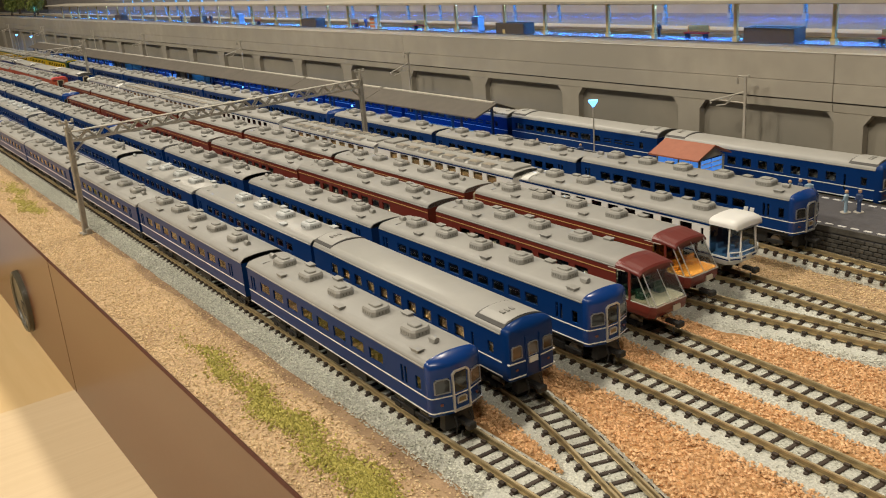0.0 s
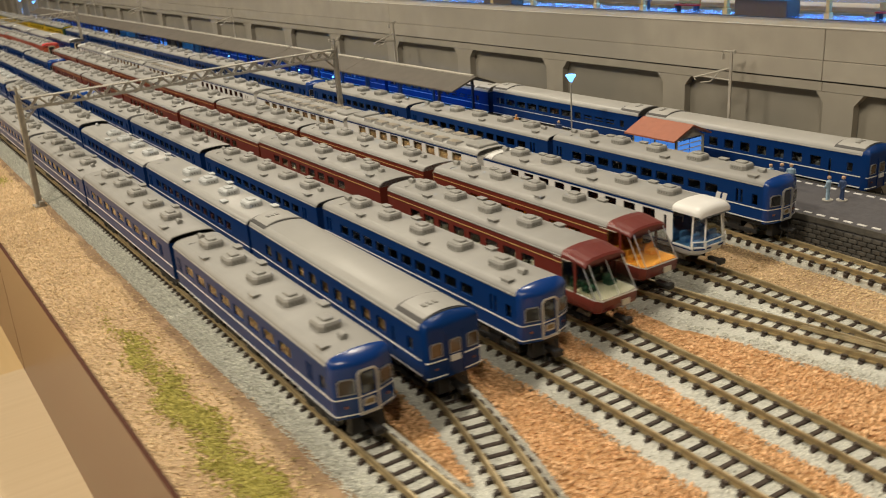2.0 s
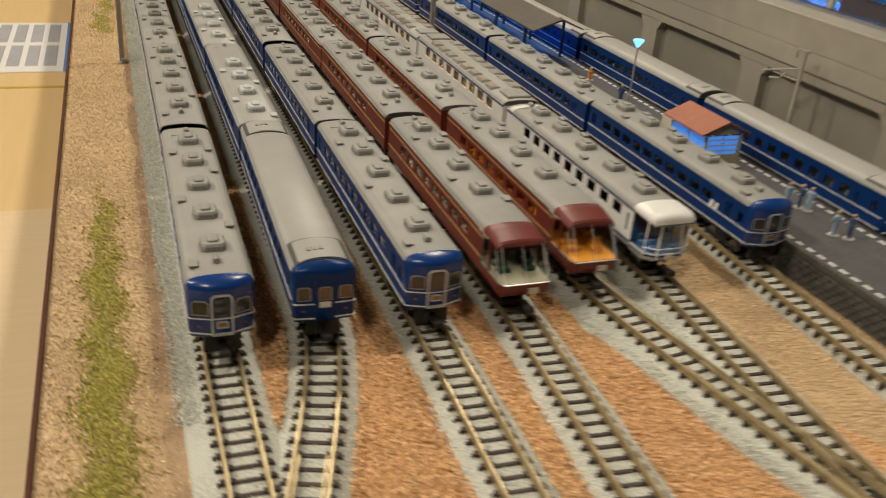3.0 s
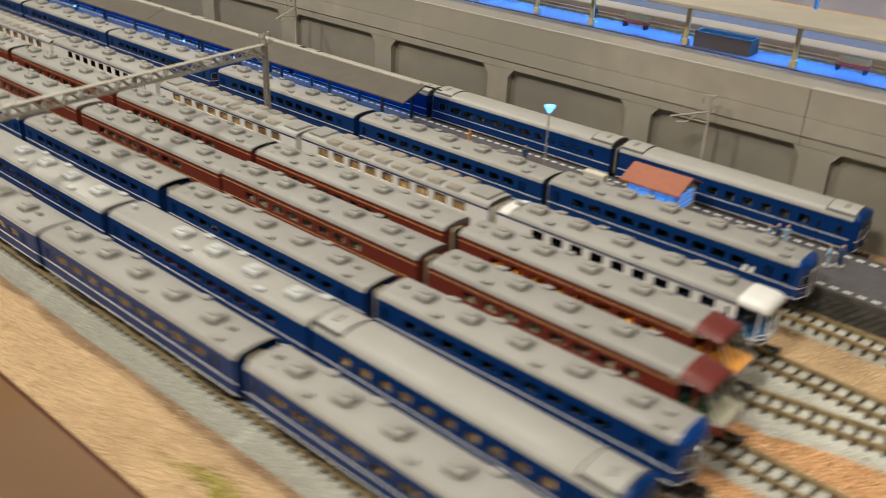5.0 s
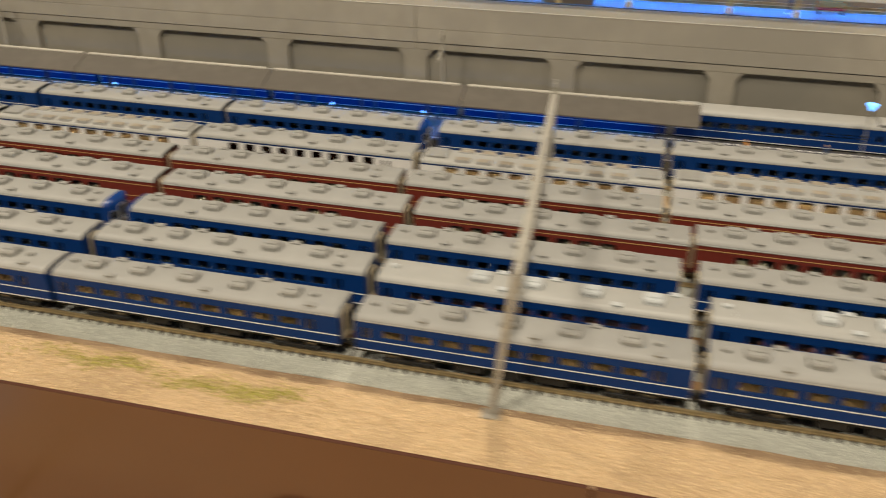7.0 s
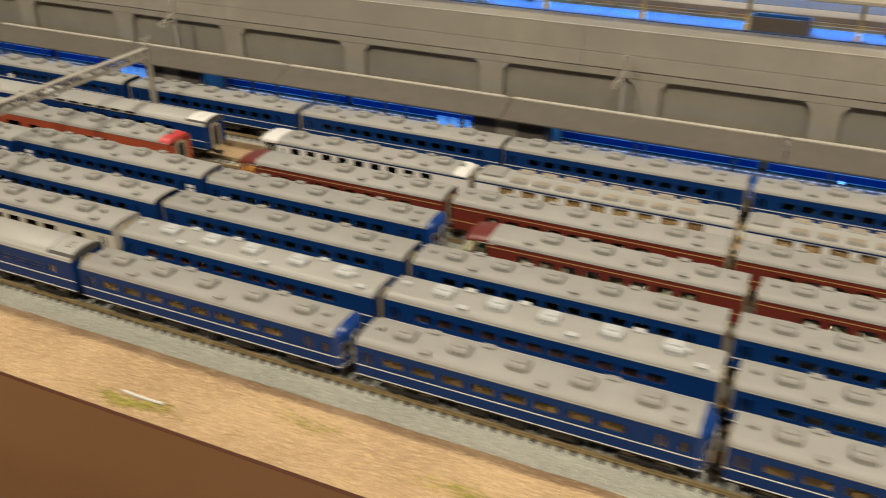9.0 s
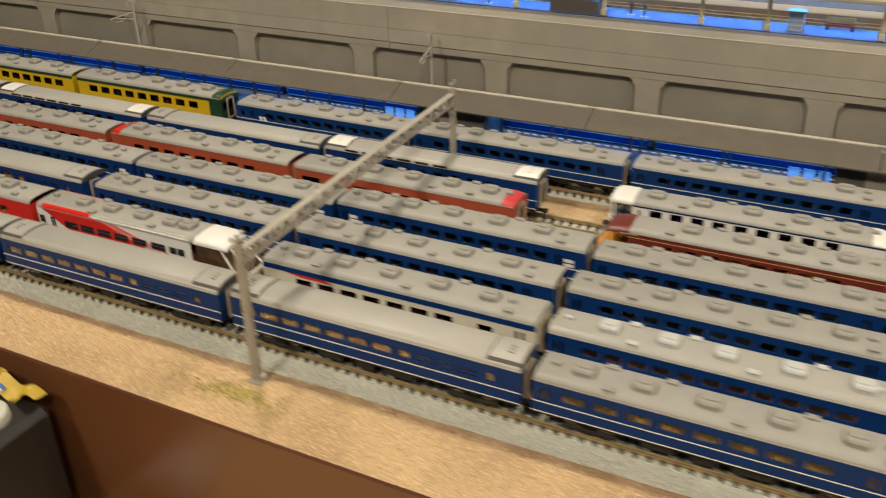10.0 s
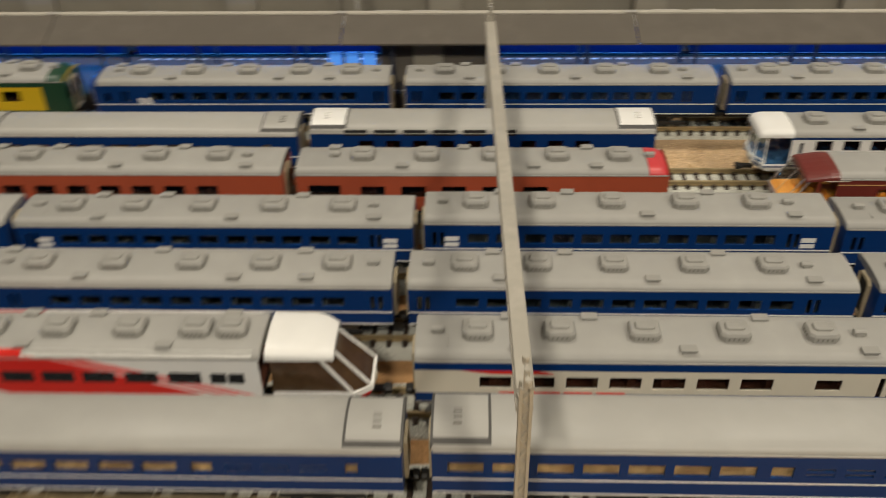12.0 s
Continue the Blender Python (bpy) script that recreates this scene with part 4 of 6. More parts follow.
def glass_cab(car, h, prof, cab, body, interior):
    """Panorama ends: a low nose, glazing that leans back, a roof cap."""
    p = {"brown": (0.0185, 0.0070, 0.0020, 0.0104, "maroon", "maroon_roof", 0.0080),
         "white": (0.0125, 0.0004, 0.0030, 0.0086, "white", "white", 0.0052),
         "red": (0.0280, 0.0102, 0.0050, 0.0092, "white", "white", 0.0060)}[cab]
    length, back, taper, z_sill, body_m, cap_m, d = p
    xb = h - length
    xt = h - back
    # nose below the glass
    bm = bmesh.new()
    rings = []
    for z, w, b in ((0.0042, 0.0080, 0.0030), (0.0056, 0.0094, 0.0010), (0.0074, HW, 0.0003), (z_sill, HW, 0.0)):
        xe = h - b
        rings.append([(xb, -w, z), (xe - taper, -w, z), (xe, -d, z), (xe, d, z), (xe - taper, w, z), (xb, w, z)])
    add_rings(bm, rings)
    part("nose", bm, M["red" if cab == "red" else body_m], car)
    if cab == "red":
        part("nose_band", add_rings(bmesh.new(), [[(xb, -HW - 0.0001, z), (h - taper, -HW - 0.0001, z), (h + 0.0001, -d, z), (h + 0.0001, d, z), (h - taper, HW + 0.0001, z), (xb, HW + 0.0001, z)] for z in (0.0076, 0.0097)]), M["white"], car)
    # roof cap
    bm = bmesh.new()
    rings = []
    if cab == "brown":
        lv = ((xb - 0.0004, 0.0, 1.003), (xb + 0.003, 0.0001, 1.0), (xt - 0.0008, 0.0014, 0.985), (xt, 0.0021, 0.975))
    elif cab == "white":
        lv = ((xb - 0.0004, -0.0004, 1.015), (xt - 0.0040, -0.0004, 1.015), (xt - 0.0014, 0.0000, 0.99), (xt + 0.0002, 0.0008, 0.93), (xt + 0.0008, 0.0018, 0.84))
    else:
        lv = ((xb - 0.0010, -0.0004, 1.01), (xb + 0.012, -0.0002, 1.005), (xt - 0.003, 0.0006, 0.96), (xt, 0.0020, 0.84))
    for x, dz, k in lv:
        rings.append(roof_ring(prof, x, k, -dz, prof[0][1] - 0.0006 - dz * 0.3))
    add_rings(bm, rings)
    part("roof_cap", bm, M[cap_m], car, "%s roof cap" % {"brown": "angular maroon", "white": "rounded white", "red": "white"}[cab], smooth=cab != "brown")
    zt = prof[0][1] - 0.0004
    k = lv[-1][2]
    # glazing: front pane, two corner panes, two side panes
    bx, tx = h - 0.0003, xt - 0.0003
    bot = [(xb, -HW + 0.0004), (bx - taper, -HW + 0.0004), (bx, -d), (bx, d), (bx - taper, HW - 0.0004), (xb, HW - 0.0004)]
    wt = HW * k + (0.0006 if cab == "white" else -0.0003)
    dt = d * (0.95 if cab == "brown" else 0.82)
    tp = [(xb, -HW + 0.0006), (tx - taper * 0.8, -wt), (tx, -dt), (tx, dt), (tx - taper * 0.8, wt), (xb, HW - 0.0006)]
    if cab == "red":
        zt -= 0.0006
    for i in range(5):
        bm = bmesh.new()
        a, b, c, e = (*bot[i], z_sill), (*bot[i + 1], z_sill), (*tp[i + 1], zt), (*tp[i], zt)
        n = (Vector(b) - Vector(a)).cross(Vector(e) - Vector(a)).normalized() * 0.0003
        add_rings(bm, [[Vector(q) for q in (a, b, c, e)], [Vector(q) - n for q in (a, b, c, e)]])
        part("windscreen", bm, M["glass_warm" if cab == "red" else "glass_side" if i in (0, 4) else "glass_screen"], car).visible_shadow = False
    bar = "silver" if cab == "brown" else "white"
    for i in range(1, 5):
        bm = bmesh.new()
        add_rod(bm, (*bot[i], z_sill), (*tp[i], zt), {"brown": 0.00024, "white": 0.00034, "red": 0.0005}[cab])
        part("pillar", bm, M[bar], car)
    bm = bmesh.new()
    add_tube(bm, [(x + (0.0002 if i in (2, 3) else 0), y * 1.01, z_sill) for i, (x, y) in enumerate(bot)], 0.0003, 5)
    part("sill", bm, M[bar], car)
    if cab == "brown":
        bm = bmesh.new()
        add_rod(bm, (bx + 0.0001, 0, z_sill), (tx + 0.0001, 0, zt), 0.00014)
        part("pillar", bm, M["silver"], car)
        for s in (-1, 1):
            part("side_post", box(xb + 0.0060, xb + 0.0070, s * (HW - 0.0003) - 0.0003, s * (HW - 0.0003) + 0.0003, z_sill, zt + 0.0003), M["maroon"], car)
        for s in (-1, 1):
            for j in range(4):
                bm = bmesh.new()
                xj = xb - 0.0020 + j * 0.0022
                add_box(bm, xj - 0.0020, xj, s * (HW + 0.0001) - 0.0001, s * (HW + 0.0001) + 0.0001, 0.0222, 0.0225)
                part("gold_trim", bm, M["cream"], car, "short pale line")
    if cab == "white":
        bm = bmesh.new()
        add_tube(bm, [(x + 0.0008 * (1 if i else 0), y * 1.03, 0.0112) for i, (x, y) in enumerate(bot[1:5], 1)], 0.00032, 6)
        for x, y in bot[1:5]:
            add_rod(bm, (x + 0.0008, y * 1.03, 0.0070), (x + 0.0008, y * 1.03, 0.0112), 0.0003, 5)
        part("hand_rail", bm, M["white"], car)
        part("blue_band", add_rings(bmesh.new(), [[(xb, -HW - 0.0001, z), (h - taper, -HW - 0.0001, z), (h + 0.0001, -d, z), (h + 0.0001, d, z), (h - taper, HW + 0.0001, z), (xb, HW + 0.0001, z)] for z in (0.0074, 0.0080)]), M["blue"], car)
    # cabin floor and seats
    e = taper + 0.0004
    bm = add_rings(bmesh.new(), [[(xb, -0.0088, z), (h - e, -0.0088, z), (h - 0.0008, -d + 0.0004, z), (h - 0.0008, d - 0.0004, z), (h - e, 0.0088, z), (xb, 0.0088, z)] for z in (z_sill - 0.0006, z_sill + 0.0002)])
    part("cabin_floor", bm, M[interior], car)
    bm = bmesh.new()
    for i in range(int(length / 0.006)):
        x = xb + 0.0015 + i * 0.0058
        if x < xt - taper:
            for s in (-1, 1):
                add_box(bm, x, x + 0.0030, s * 0.0048 - 0.0020, s * 0.0048 + 0.0020, z_sill, z_sill + 0.0022, bevel=0.0004)
                add_box(bm, x - 0.0006, x + 0.0006, s * 0.0048 - 0.0020, s * 0.0048 + 0.0020, z_sill, z_sill + 0.0044, bevel=0.0003)
    part("cabin_seats", bm, M["green" if interior == "seat_cream" else interior], car)
    part("front_board", slab(h + 0.0001, 0.0026 if cab == "brown" else 0, 0.0064, 0.0086, 0.0036, 0, 0.0006), M["cream"], car, "small pale name board")


def win_row(x0, x1, n, w, z0, z1):
    return [(x0 + (x1 - x0) * i / (n - 1) - w / 2, x0 + (x1 - x0) * i / (n - 1) + w / 2, z0, z1) for i in range(n)]


W_SLEEP = win_row(-0.0520, 0.0460, 9, 0.0086, 0.0146, 0.0190)
W_SLEEP_CAB = win_row(-0.0520, 0.0340, 8, 0.0086, 0.0146, 0.0190)
W_SEAT = win_row(-0.050, 0.046, 11, 0.0070, 0.0148, 0.0190)
W_SEAT_CAB = win_row(-0.050, 0.036, 10, 0.0070, 0.0148, 0.0190)
DOORS = [(-0.0655, -0.0640, 0.0134, 0.0196), (-0.0630, -0.0615, 0.0134, 0.0196)]
DOORS2 = [(0.0535, 0.0550, 0.0134, 0.0196), (0.0560, 0.0575, 0.0134, 0.0196)]
CAB_DOORS = [(0.0490, 0.0503, 0.0134, 0.0196), (0.0512, 0.0525, 0.0134, 0.0196), (0.0572, 0.0600, 0.0138, 0.0186)]
W_ROUND = win_row(-0.0600, 0.0070, 7, 0.0090, 0.0146, 0.0188) + [(0.0150, 0.0205, 0.0146, 0.0188)] + [(x - 0.0035, x + 0.0035, 0.0170, 0.0181) for x in (0.0270, 0.0365, 0.0460)] + [(x - 0.0035, x + 0.0035, 0.0151, 0.0162) for x in (0.0270, 0.0365, 0.0460)] + [(0.0540, 0.0572, 0.0146, 0.0188)]
W_CAB24 = win_row(-0.050, 0.040, 10, 0.0056, 0.0141, 0.0190) + [(0.0470, 0.0482, 0.0100, 0.0188), (0.0560, 0.0590, 0.0142, 0.0186)]
W_WHITE = win_row(-0.044, 0.042, 9, 0.0066, 0.0160, 0.0210) + [(0.0500, 0.0514, 0.0120, 0.0200), (0.0540, 0.0554, 0.0120, 0.0200)]
W_VIEW = win_row(-0.050, 0.050, 9, 0.0086, 0.0158, 0.0213)
W_BIG = win_row(-0.046, 0.030, 8, 0.0074, 0.0140, 0.0184)

KINDS = {
    "a": dict(label="blue model sleeping coach with a grey roof", body="blue", windows=W_SLEEP + DOORS + DOORS2, window_glass="glass_amber", interior="amber"),
    "ac": dict(label="blue model coach with a rounded cab end brightened as if lit", body="blue", cab="blue", windows=W_SLEEP_CAB + DOORS + CAB_DOORS, window_glass="glass_amber", interior="amber"),
    "s": dict(label="blue model seating coach with dark windows", body="blue", windows=W_SEAT + DOORS + DOORS2, window_glass="glass", interior="seat_dark"),
    "sc": dict(label="blue model seating coach with a cab end brightened as if lit", body="blue", cab="blue", windows=W_SEAT_CAB + DOORS + CAB_DOORS, window_glass="glass", interior="seat_dark"),
    "jc": dict(label="blue model seating coach with a white emblem and blue cab end", body="blue", cab="blue", windows=W_SEAT_CAB + DOORS + CAB_DOORS, window_glass="glass", interior="seat_dark", livery="emblem"),
    "w": dict(label="blue model coach with white cooling units on its roof", body="blue", windows=W_SEAT + DOORS, window_glass="glass", interior="seat_brown", unit_mat="unit_white", roof_mat="roof_round", unit_x=[-0.0230, 0.0005, 0.0260, 0.0520]),
    "f": dict(label="blue model coach with five white cooling units", body="blue", windows=W_SEAT + DOORS, window_glass="glass", interior="seat_brown", unit_mat="unit_white", roof_mat="roof_round", unit_x=[-0.0450, -0.0210, 0.0010, 0.0260, 0.0500]),
    "r": dict(label="dark blue model sleeping coach with a smooth round roof", body="blue", roof="round", windows=W_ROUND, window_glass="glass_amber", interior="curtain", roof_mat="roof_round"),
    "rd": dict(label="dark blue round-roofed model sleeping coach with dark windows", body="blue", roof="round", windows=W_ROUND, window_glass="glass", interior="seat_dark", roof_mat="roof_round"),
    "dc": dict(label="dark blue round-roofed model coach with dark windows and flat end", body="blue", roof="round", cab="flatblue", windows=W_CAB24, window_glass="glass", interior="seat_dark", roof_mat="roof_round"),
    "sp": dict(label="blue model seating coach with small white plates near its end", body="blue", windows=W_SEAT + DOORS + DOORS2, window_glass="glass", interior="seat_dark", livery="plates"),
    "rc": dict(label="dark blue round-roofed model coach with a flat cab end", body="blue", roof="round", cab="flatblue", windows=W_CAB24, window_glass="glass_amber", interior="curtain", roof_mat="roof_round"),
    "rw": dict(label="dark blue round-roofed model coach with pale roof hatches", body="blue", roof="round", windows=win_row(-0.046, 0.040, 9, 0.0060, 0.0160, 0.0196), window_glass="glass_dark", interior="seat_brown", roof_mat="roof_round", unit_mat="white", livery="deck_windows"),
    "b": dict(label="maroon model coach with a grey roof and gold line", body="maroon", windows=W_BIG, window_glass="glass", interior="seat_cream", stripe="gold", stripe_z=((0.0122, 0.0125), (0.0204, 0.0207))),
    "bc": dict(label="maroon model coach with a glazed sloping end", body="maroon", cab="brown", windows=W_BIG, window_glass="glass", interior="seat_cream", stripe="gold", stripe_z=((0.0122, 0.0125), (0.0204, 0.0207))),
    "bo": dict(label="maroon model coach with orange seats behind its sloping glass end", body="maroon", cab="brown", windows=W_BIG, window_glass="glass_amber", interior="seat_orange", stripe="gold", stripe_z=((0.0122, 0.0125), (0.0204, 0.0207))),
    "v": dict(label="white model coach with a row of roof windows", body="white", roof="lights", roof_mat="roof_round", windows=W_VIEW, window_glass="glass_amber", interior="curtain", stripe="blue", stripe_z=((0.0219, 0.0226), (0.0080, 0.0088))),
    "x": dict(label="white model coach with blue lines and grey roof", body="white", windows=W_WHITE, window_glass="glass_dark", interior="seat_brown", stripe="blue", stripe_z=((0.0219, 0.0226), (0.0080, 0.0088))),
    "xc": dict(label="white model coach with a rounded glazed observation end", body="white", cab="white", windows=W_WHITE, window_glass="glass_dark", interior="seat_blue", stripe="blue", stripe_z=((0.0219, 0.0226), (0.0080, 0.0088)), cap_rear="white"),
    "o": dict(label="orange-red model coach with a grey roof", body="orange", windows=win_row(-0.046, 0.040, 8, 0.0080, 0.0130, 0.0180), window_glass="glass_dark", interior="seat_brown", stripe="orange", cap_rear="red"),
    "oc": dict(label="orange-red model coach with pink rounded roof ends", body="orange", windows=win_row(-0.020, 0.040, 5, 0.0090, 0.0130, 0.0180) + [(0.052, 0.064, 0.0110, 0.0185)], window_glass="glass_dark", interior="seat_brown", stripe="orange", cap_rear="pink"),
    "k": dict(label="white model coach with a blue roof line and red flash", body="cream", windows=win_row(-0.046, 0.026, 7, 0.0088, 0.0126, 0.0172) + [(0.042, 0.049, 0.0128, 0.0170), (0.0590, 0.0605, 0.0085, 0.0180), (0.0620, 0.0635, 0.0085, 0.0180)], window_glass="glass_dark", interior="seat_brown", stripe="blue", stripe_z=((0.0200, 0.0230), (0.0072, 0.0106)), livery="flash"),
    "n": dict(label="white and red model coach with a long glazed sloping nose", body="white", cab="red", windows=(), interior="seat_brown", stripe=None, livery="red_sweep", unit_x=[-0.0415, -0.0221, -0.0015, 0.0175, 0.0278]),
    "p": dict(label="bright red model coach with a grey roof", body="red", windows=win_row(-0.046, 0.046, 9, 0.0062, 0.0130, 0.0178), window_glass="glass_amber", interior="amber", stripe=None, cap_rear="red"),
    "y": dict(label="yellow and green model coach with a grey roof", body="yellow", windows=win_row(-0.0530, 0.0530, 10, 0.0084, 0.0128, 0.0182), window_glass="glass_dark", interior="seat_brown", stripe="green", stripe_z=((0.0206, 0.0229), (0.0066, 0.0082))),
    "yc": dict(label="yellow and green model coach with a dark green cab end", body="yellow", windows=win_row(-0.0430, 0.0530, 9, 0.0084, 0.0128, 0.0182), window_glass="glass_dark", interior="seat_brown", stripe="green", stripe_z=((0.0206, 0.0229), (0.0066, 0.0082)), cap_rear="green", livery="green_end"),
}
PROTO = {}
# the front coaches stand where their tracks begin to bend
TURN = {(1, -0.0): (-0.5, -0.0006), (2, -0.0): (-1.1, -0.0009)}


def place_car(kind, track, rear, flip=False):
    """A coach of that kind whose left end stands at x = rear."""
    x, y = rear + LEN / 2, TRACK_Y[track]
    turn, dy = TURN.get((track, round(rear, 2)), (random.uniform(-0.12, 0.12), 0.0))
    m = pose(x, y + dy, LIFT, 0, 0, (180 if flip else 0) + turn) @ Matrix.Diagonal((1, 1, HEIGHT, 1))
    if kind not in PROTO:
        PROTO[kind] = make_car(**KINDS[kind])
        PROTO[kind].matrix_world = m
        return PROTO[kind]
    return copy_thing(PROTO[kind], m)


# each string: coach kinds from the right end leftwards; capitals are turned round
LINES = {
    1: ["ac", "a", "a", "a", "a", "ac", "ac", "r", "r", "a", "a", "a"],
    2: ["rc", "w", "w", "s", "s", "f", "f", "k"],
    3: ["sc", "s", "s", "SC", "sc", "s", "s", "s", "SC", "r", "r", "s"],
    4: ["bc", "b", "b", "b", "b", "BC"],
    5: ["bo", "b", "b", "b", "b", "b", "BO"],
    6: ["xc", "v", "v", "x", "v", "v", "XC"],
    7: ["jc", "s", "s", "sc", "s", "s", "s", "s", "JC"],
    8: ["dc"] + ["rd"] * 11,
}
for track, kinds in LINES.items():
    for i, kd in enumerate(kinds):
        place_car(kd.lower(), track, REAR[track] - PITCH * i + SHIFT.get((track, i), 0), kd.isupper())
# the second trains that stand behind on the same tracks
for i, kd in enumerate(["n", "p", "p"]):
    place_car(kd, 2, -1.1460 - PITCH * i)
for i, kd in enumerate(["sc", "sp", "sp", "sp", "sp", "sp"]):
    place_car(kd, 4, -0.8582 - 0.1405 * i)
for i, kd in enumerate(["OC", "o", "o", "o", "o"]):
    place_car(kd.lower(), 5, -1.0476 - PITCH * i, kd.isupper())
for i, kd in enumerate(["rw", "r", "rw", "r", "r", "r"]):
    place_car(kd, 6, -1.0472 - PITCH * i)
for i, kd in enumerate(["YC"] + ["y"] * 5):
    place_car(kd.lower(), 7, -1.3020 - PITCH * i, kd.isupper())

# ---- tracks ----
def rail_xs(x0, x1, k):
    xs = [x0]
    x = max(x0, 0.0)
    if x0 < 0:
        xs.append(0.0)
    while x < x1:
        x += 0.006
        xs.append(min(x, x1))
    return xs


def offset_line(k, xs, d):
    out = []
    for x in xs:
        s = (track_y(k, x + 0.001) - track_y(k, x - 0.001)) / 0.002
        n = math.hypot(1, s)
        out.append((x - d * s / n, track_y(k, x) + d / n))
    return out


def bed_edge(x, y):
    return noise.noise((x * 140, y * 90, 0)) * 0.0011


TRACKS = {}
for k in range(1, 9):
    end = 0.62 if k not in (2, 5) else (0.262 if k == 2 else 0.258)
    tr = thing("model_track", "model railway track with brass-coloured rails on grey ballast", "track", "yard tracks")
    TRACKS[k] = tr
    xs = rail_xs(-2.6, end, k)
    bm = bmesh.new()
    half = 0.0094
    rings = []
    fx = [-2.6 + 0.012 * i for i in range(int((end + 2.6) / 0.012) + 1)]
    for x in fx:
        y = track_y(k, x)
        e0, e1 = bed_edge(x, y - 1), bed_edge(x, y + 1)
        wide = 0.0022 + 0.0030 * smooth_step((0.12 - x) / 0.08) if k == 1 else (0.0030 * smooth_step((x - 0.04) / 0.06) if k == 5 else 0.0)
        if k == 5:
            wide += 0.0040 * math.exp(-((x - 0.138) / 0.014) ** 2)
        if k == 7:
            rings.append([(x, y - 0.0078 + e0, GROUND - 0.001), (x, y - 0.0072 + e0, GROUND + 0.0010), (x, y - 0.0062, -0.0026), (x, y + 0.0062, -0.0026), (x, y + 0.0072 + e1, GROUND + 0.0010), (x, y + 0.0078 + e1, GROUND - 0.001)])
            continue
        rings.append([(x, y - half - 0.0030 - wide + e0, GROUND - 0.001), (x, y - half - 0.0014 - wide + e0, GROUND + 0.0008), (x, y - half + 0.0022, -0.0026), (x, y + half - 0.0022, -0.0026), (x, y + half + 0.0018 + e1, GROUND + 0.0008), (x, y + half + 0.0035 + e1, GROUND - 0.001)])
    add_rings(bm, rings)
    part("ballast_bed", bm, M["ballast"], tr)
    prof = [(-0.0007, -0.0022), (0.0007, -0.0022), (0.0007, -0.0019), (0.00016, -0.0017), (0.00016, -0.0006), (0.00036, -0.0005), (0.00036, 0.0), (-0.00036, 0.0), (-0.00036, -0.0005), (-0.00016, -0.0006), (-0.00016, -0.0017), (-0.0007, -0.0019)]
    for s in (-1, 1):
        bm = bmesh.new()
        rings = []
        for x in xs:
            ring = []
            for a, z in prof:
                (px, py), = offset_line(k, [x], s * 0.0050 + a)
                ring.append((px, py, z))
            rings.append(ring)
        add_rings(bm, rings)
        # faces below the rail head take the darker web colour
        for f in bm.faces:
            f.material_index = 1 if max(v.co.z for v in f.verts) < -0.00045 else 0
        part("rail", bm, M["rail"], tr).data.materials.append(M["rail_web"])

# sleepers: those in front of the trains one by one, the rest as a mass
bm = box(-0.00078, 0.00078, -0.0077, 0.0077, -0.0036, -0.0021, bevel=0.0002)
for s in (-1, 1):
    add_box(bm, -0.0009, 0.0009, s * 0.0064 - 0.0006, s * 0.0064 + 0.0006, -0.0021, -0.0014)
    add_box(bm, -0.0009, 0.0009, s * 0.0036 - 0.0005, s * 0.0036 + 0.0005, -0.0021, -0.0015)
SLEEPER = mesh_of("sleeper", bm, M["sleeper"])
STEP = 0.00525
for k in range(1, 9):
    verts, faces = [], []
    sv = [v.co.copy() for v in SLEEPER.vertices]
    sf = [list(p.vertices) for p in SLEEPER.polygons]
    end = 0.60 if k not in (2, 5) else (0.235 if k == 2 else 0.226)
    x = -2.4
    while x < end:
        y = track_y(k, x)
        yaw = math.atan2(track_y(k, x + 0.002) - track_y(k, x - 0.002), 0.004)
        if 0.118 < x < 0.300 and k <= 7:
            ob = new("sleeper", SLEEPER)
            ob.parent, ob.location, ob.rotation_euler = TRACKS[k], (x, y, 0), (0, 0, yaw + random.uniform(-0.01, 0.01))
        elif k == 1 or x > 0.09 or (k in (5, 6, 7) and -0.95 < x < -0.82) or (k == 4 and -0.74 < x < -0.68) or (k in (1, 2, 3, 7) and -2 < x):
            m = pose(x, y, 0, 0, 0, math.degrees(yaw))
            b = len(verts)
            verts += [m @ v for v in sv]
            faces += [[b + i for i in f] for f in sf]
        x += STEP
    if verts:
        me = bpy.data.meshes.new("sleeper_mass")
        me.from_pydata(verts, [], faces)
        me.materials.append(M["sleeper"])
        ob = new("sleeper_mass", me)
        ob.parent = TRACKS[k]
        tagged(ob, kind="stuff")

# turnout blades and guard rails where two tracks join
for k, j, xa, xb in ((2, 1, 0.185, 0.235), (5, 6, 0.17, 0.25)):
    for s in (-1, 1):
        bm = bmesh.new()
        pts = []
        for i in range(9):
            x = xa + (xb - xa) * i / 8
            (px, py), = offset_line(k, [x], s * 0.0036)
            pts.append((px, py))
        add_rings(bm, [[(px, py - 0.0003, -0.0015), (px, py + 0.0003, -0.0015), (px, py + 0.0003, -0.0002), (px, py - 0.0003, -0.0002)] for px, py in pts])
        part("guard_rail", bm, M["rail"], TRACKS[k])


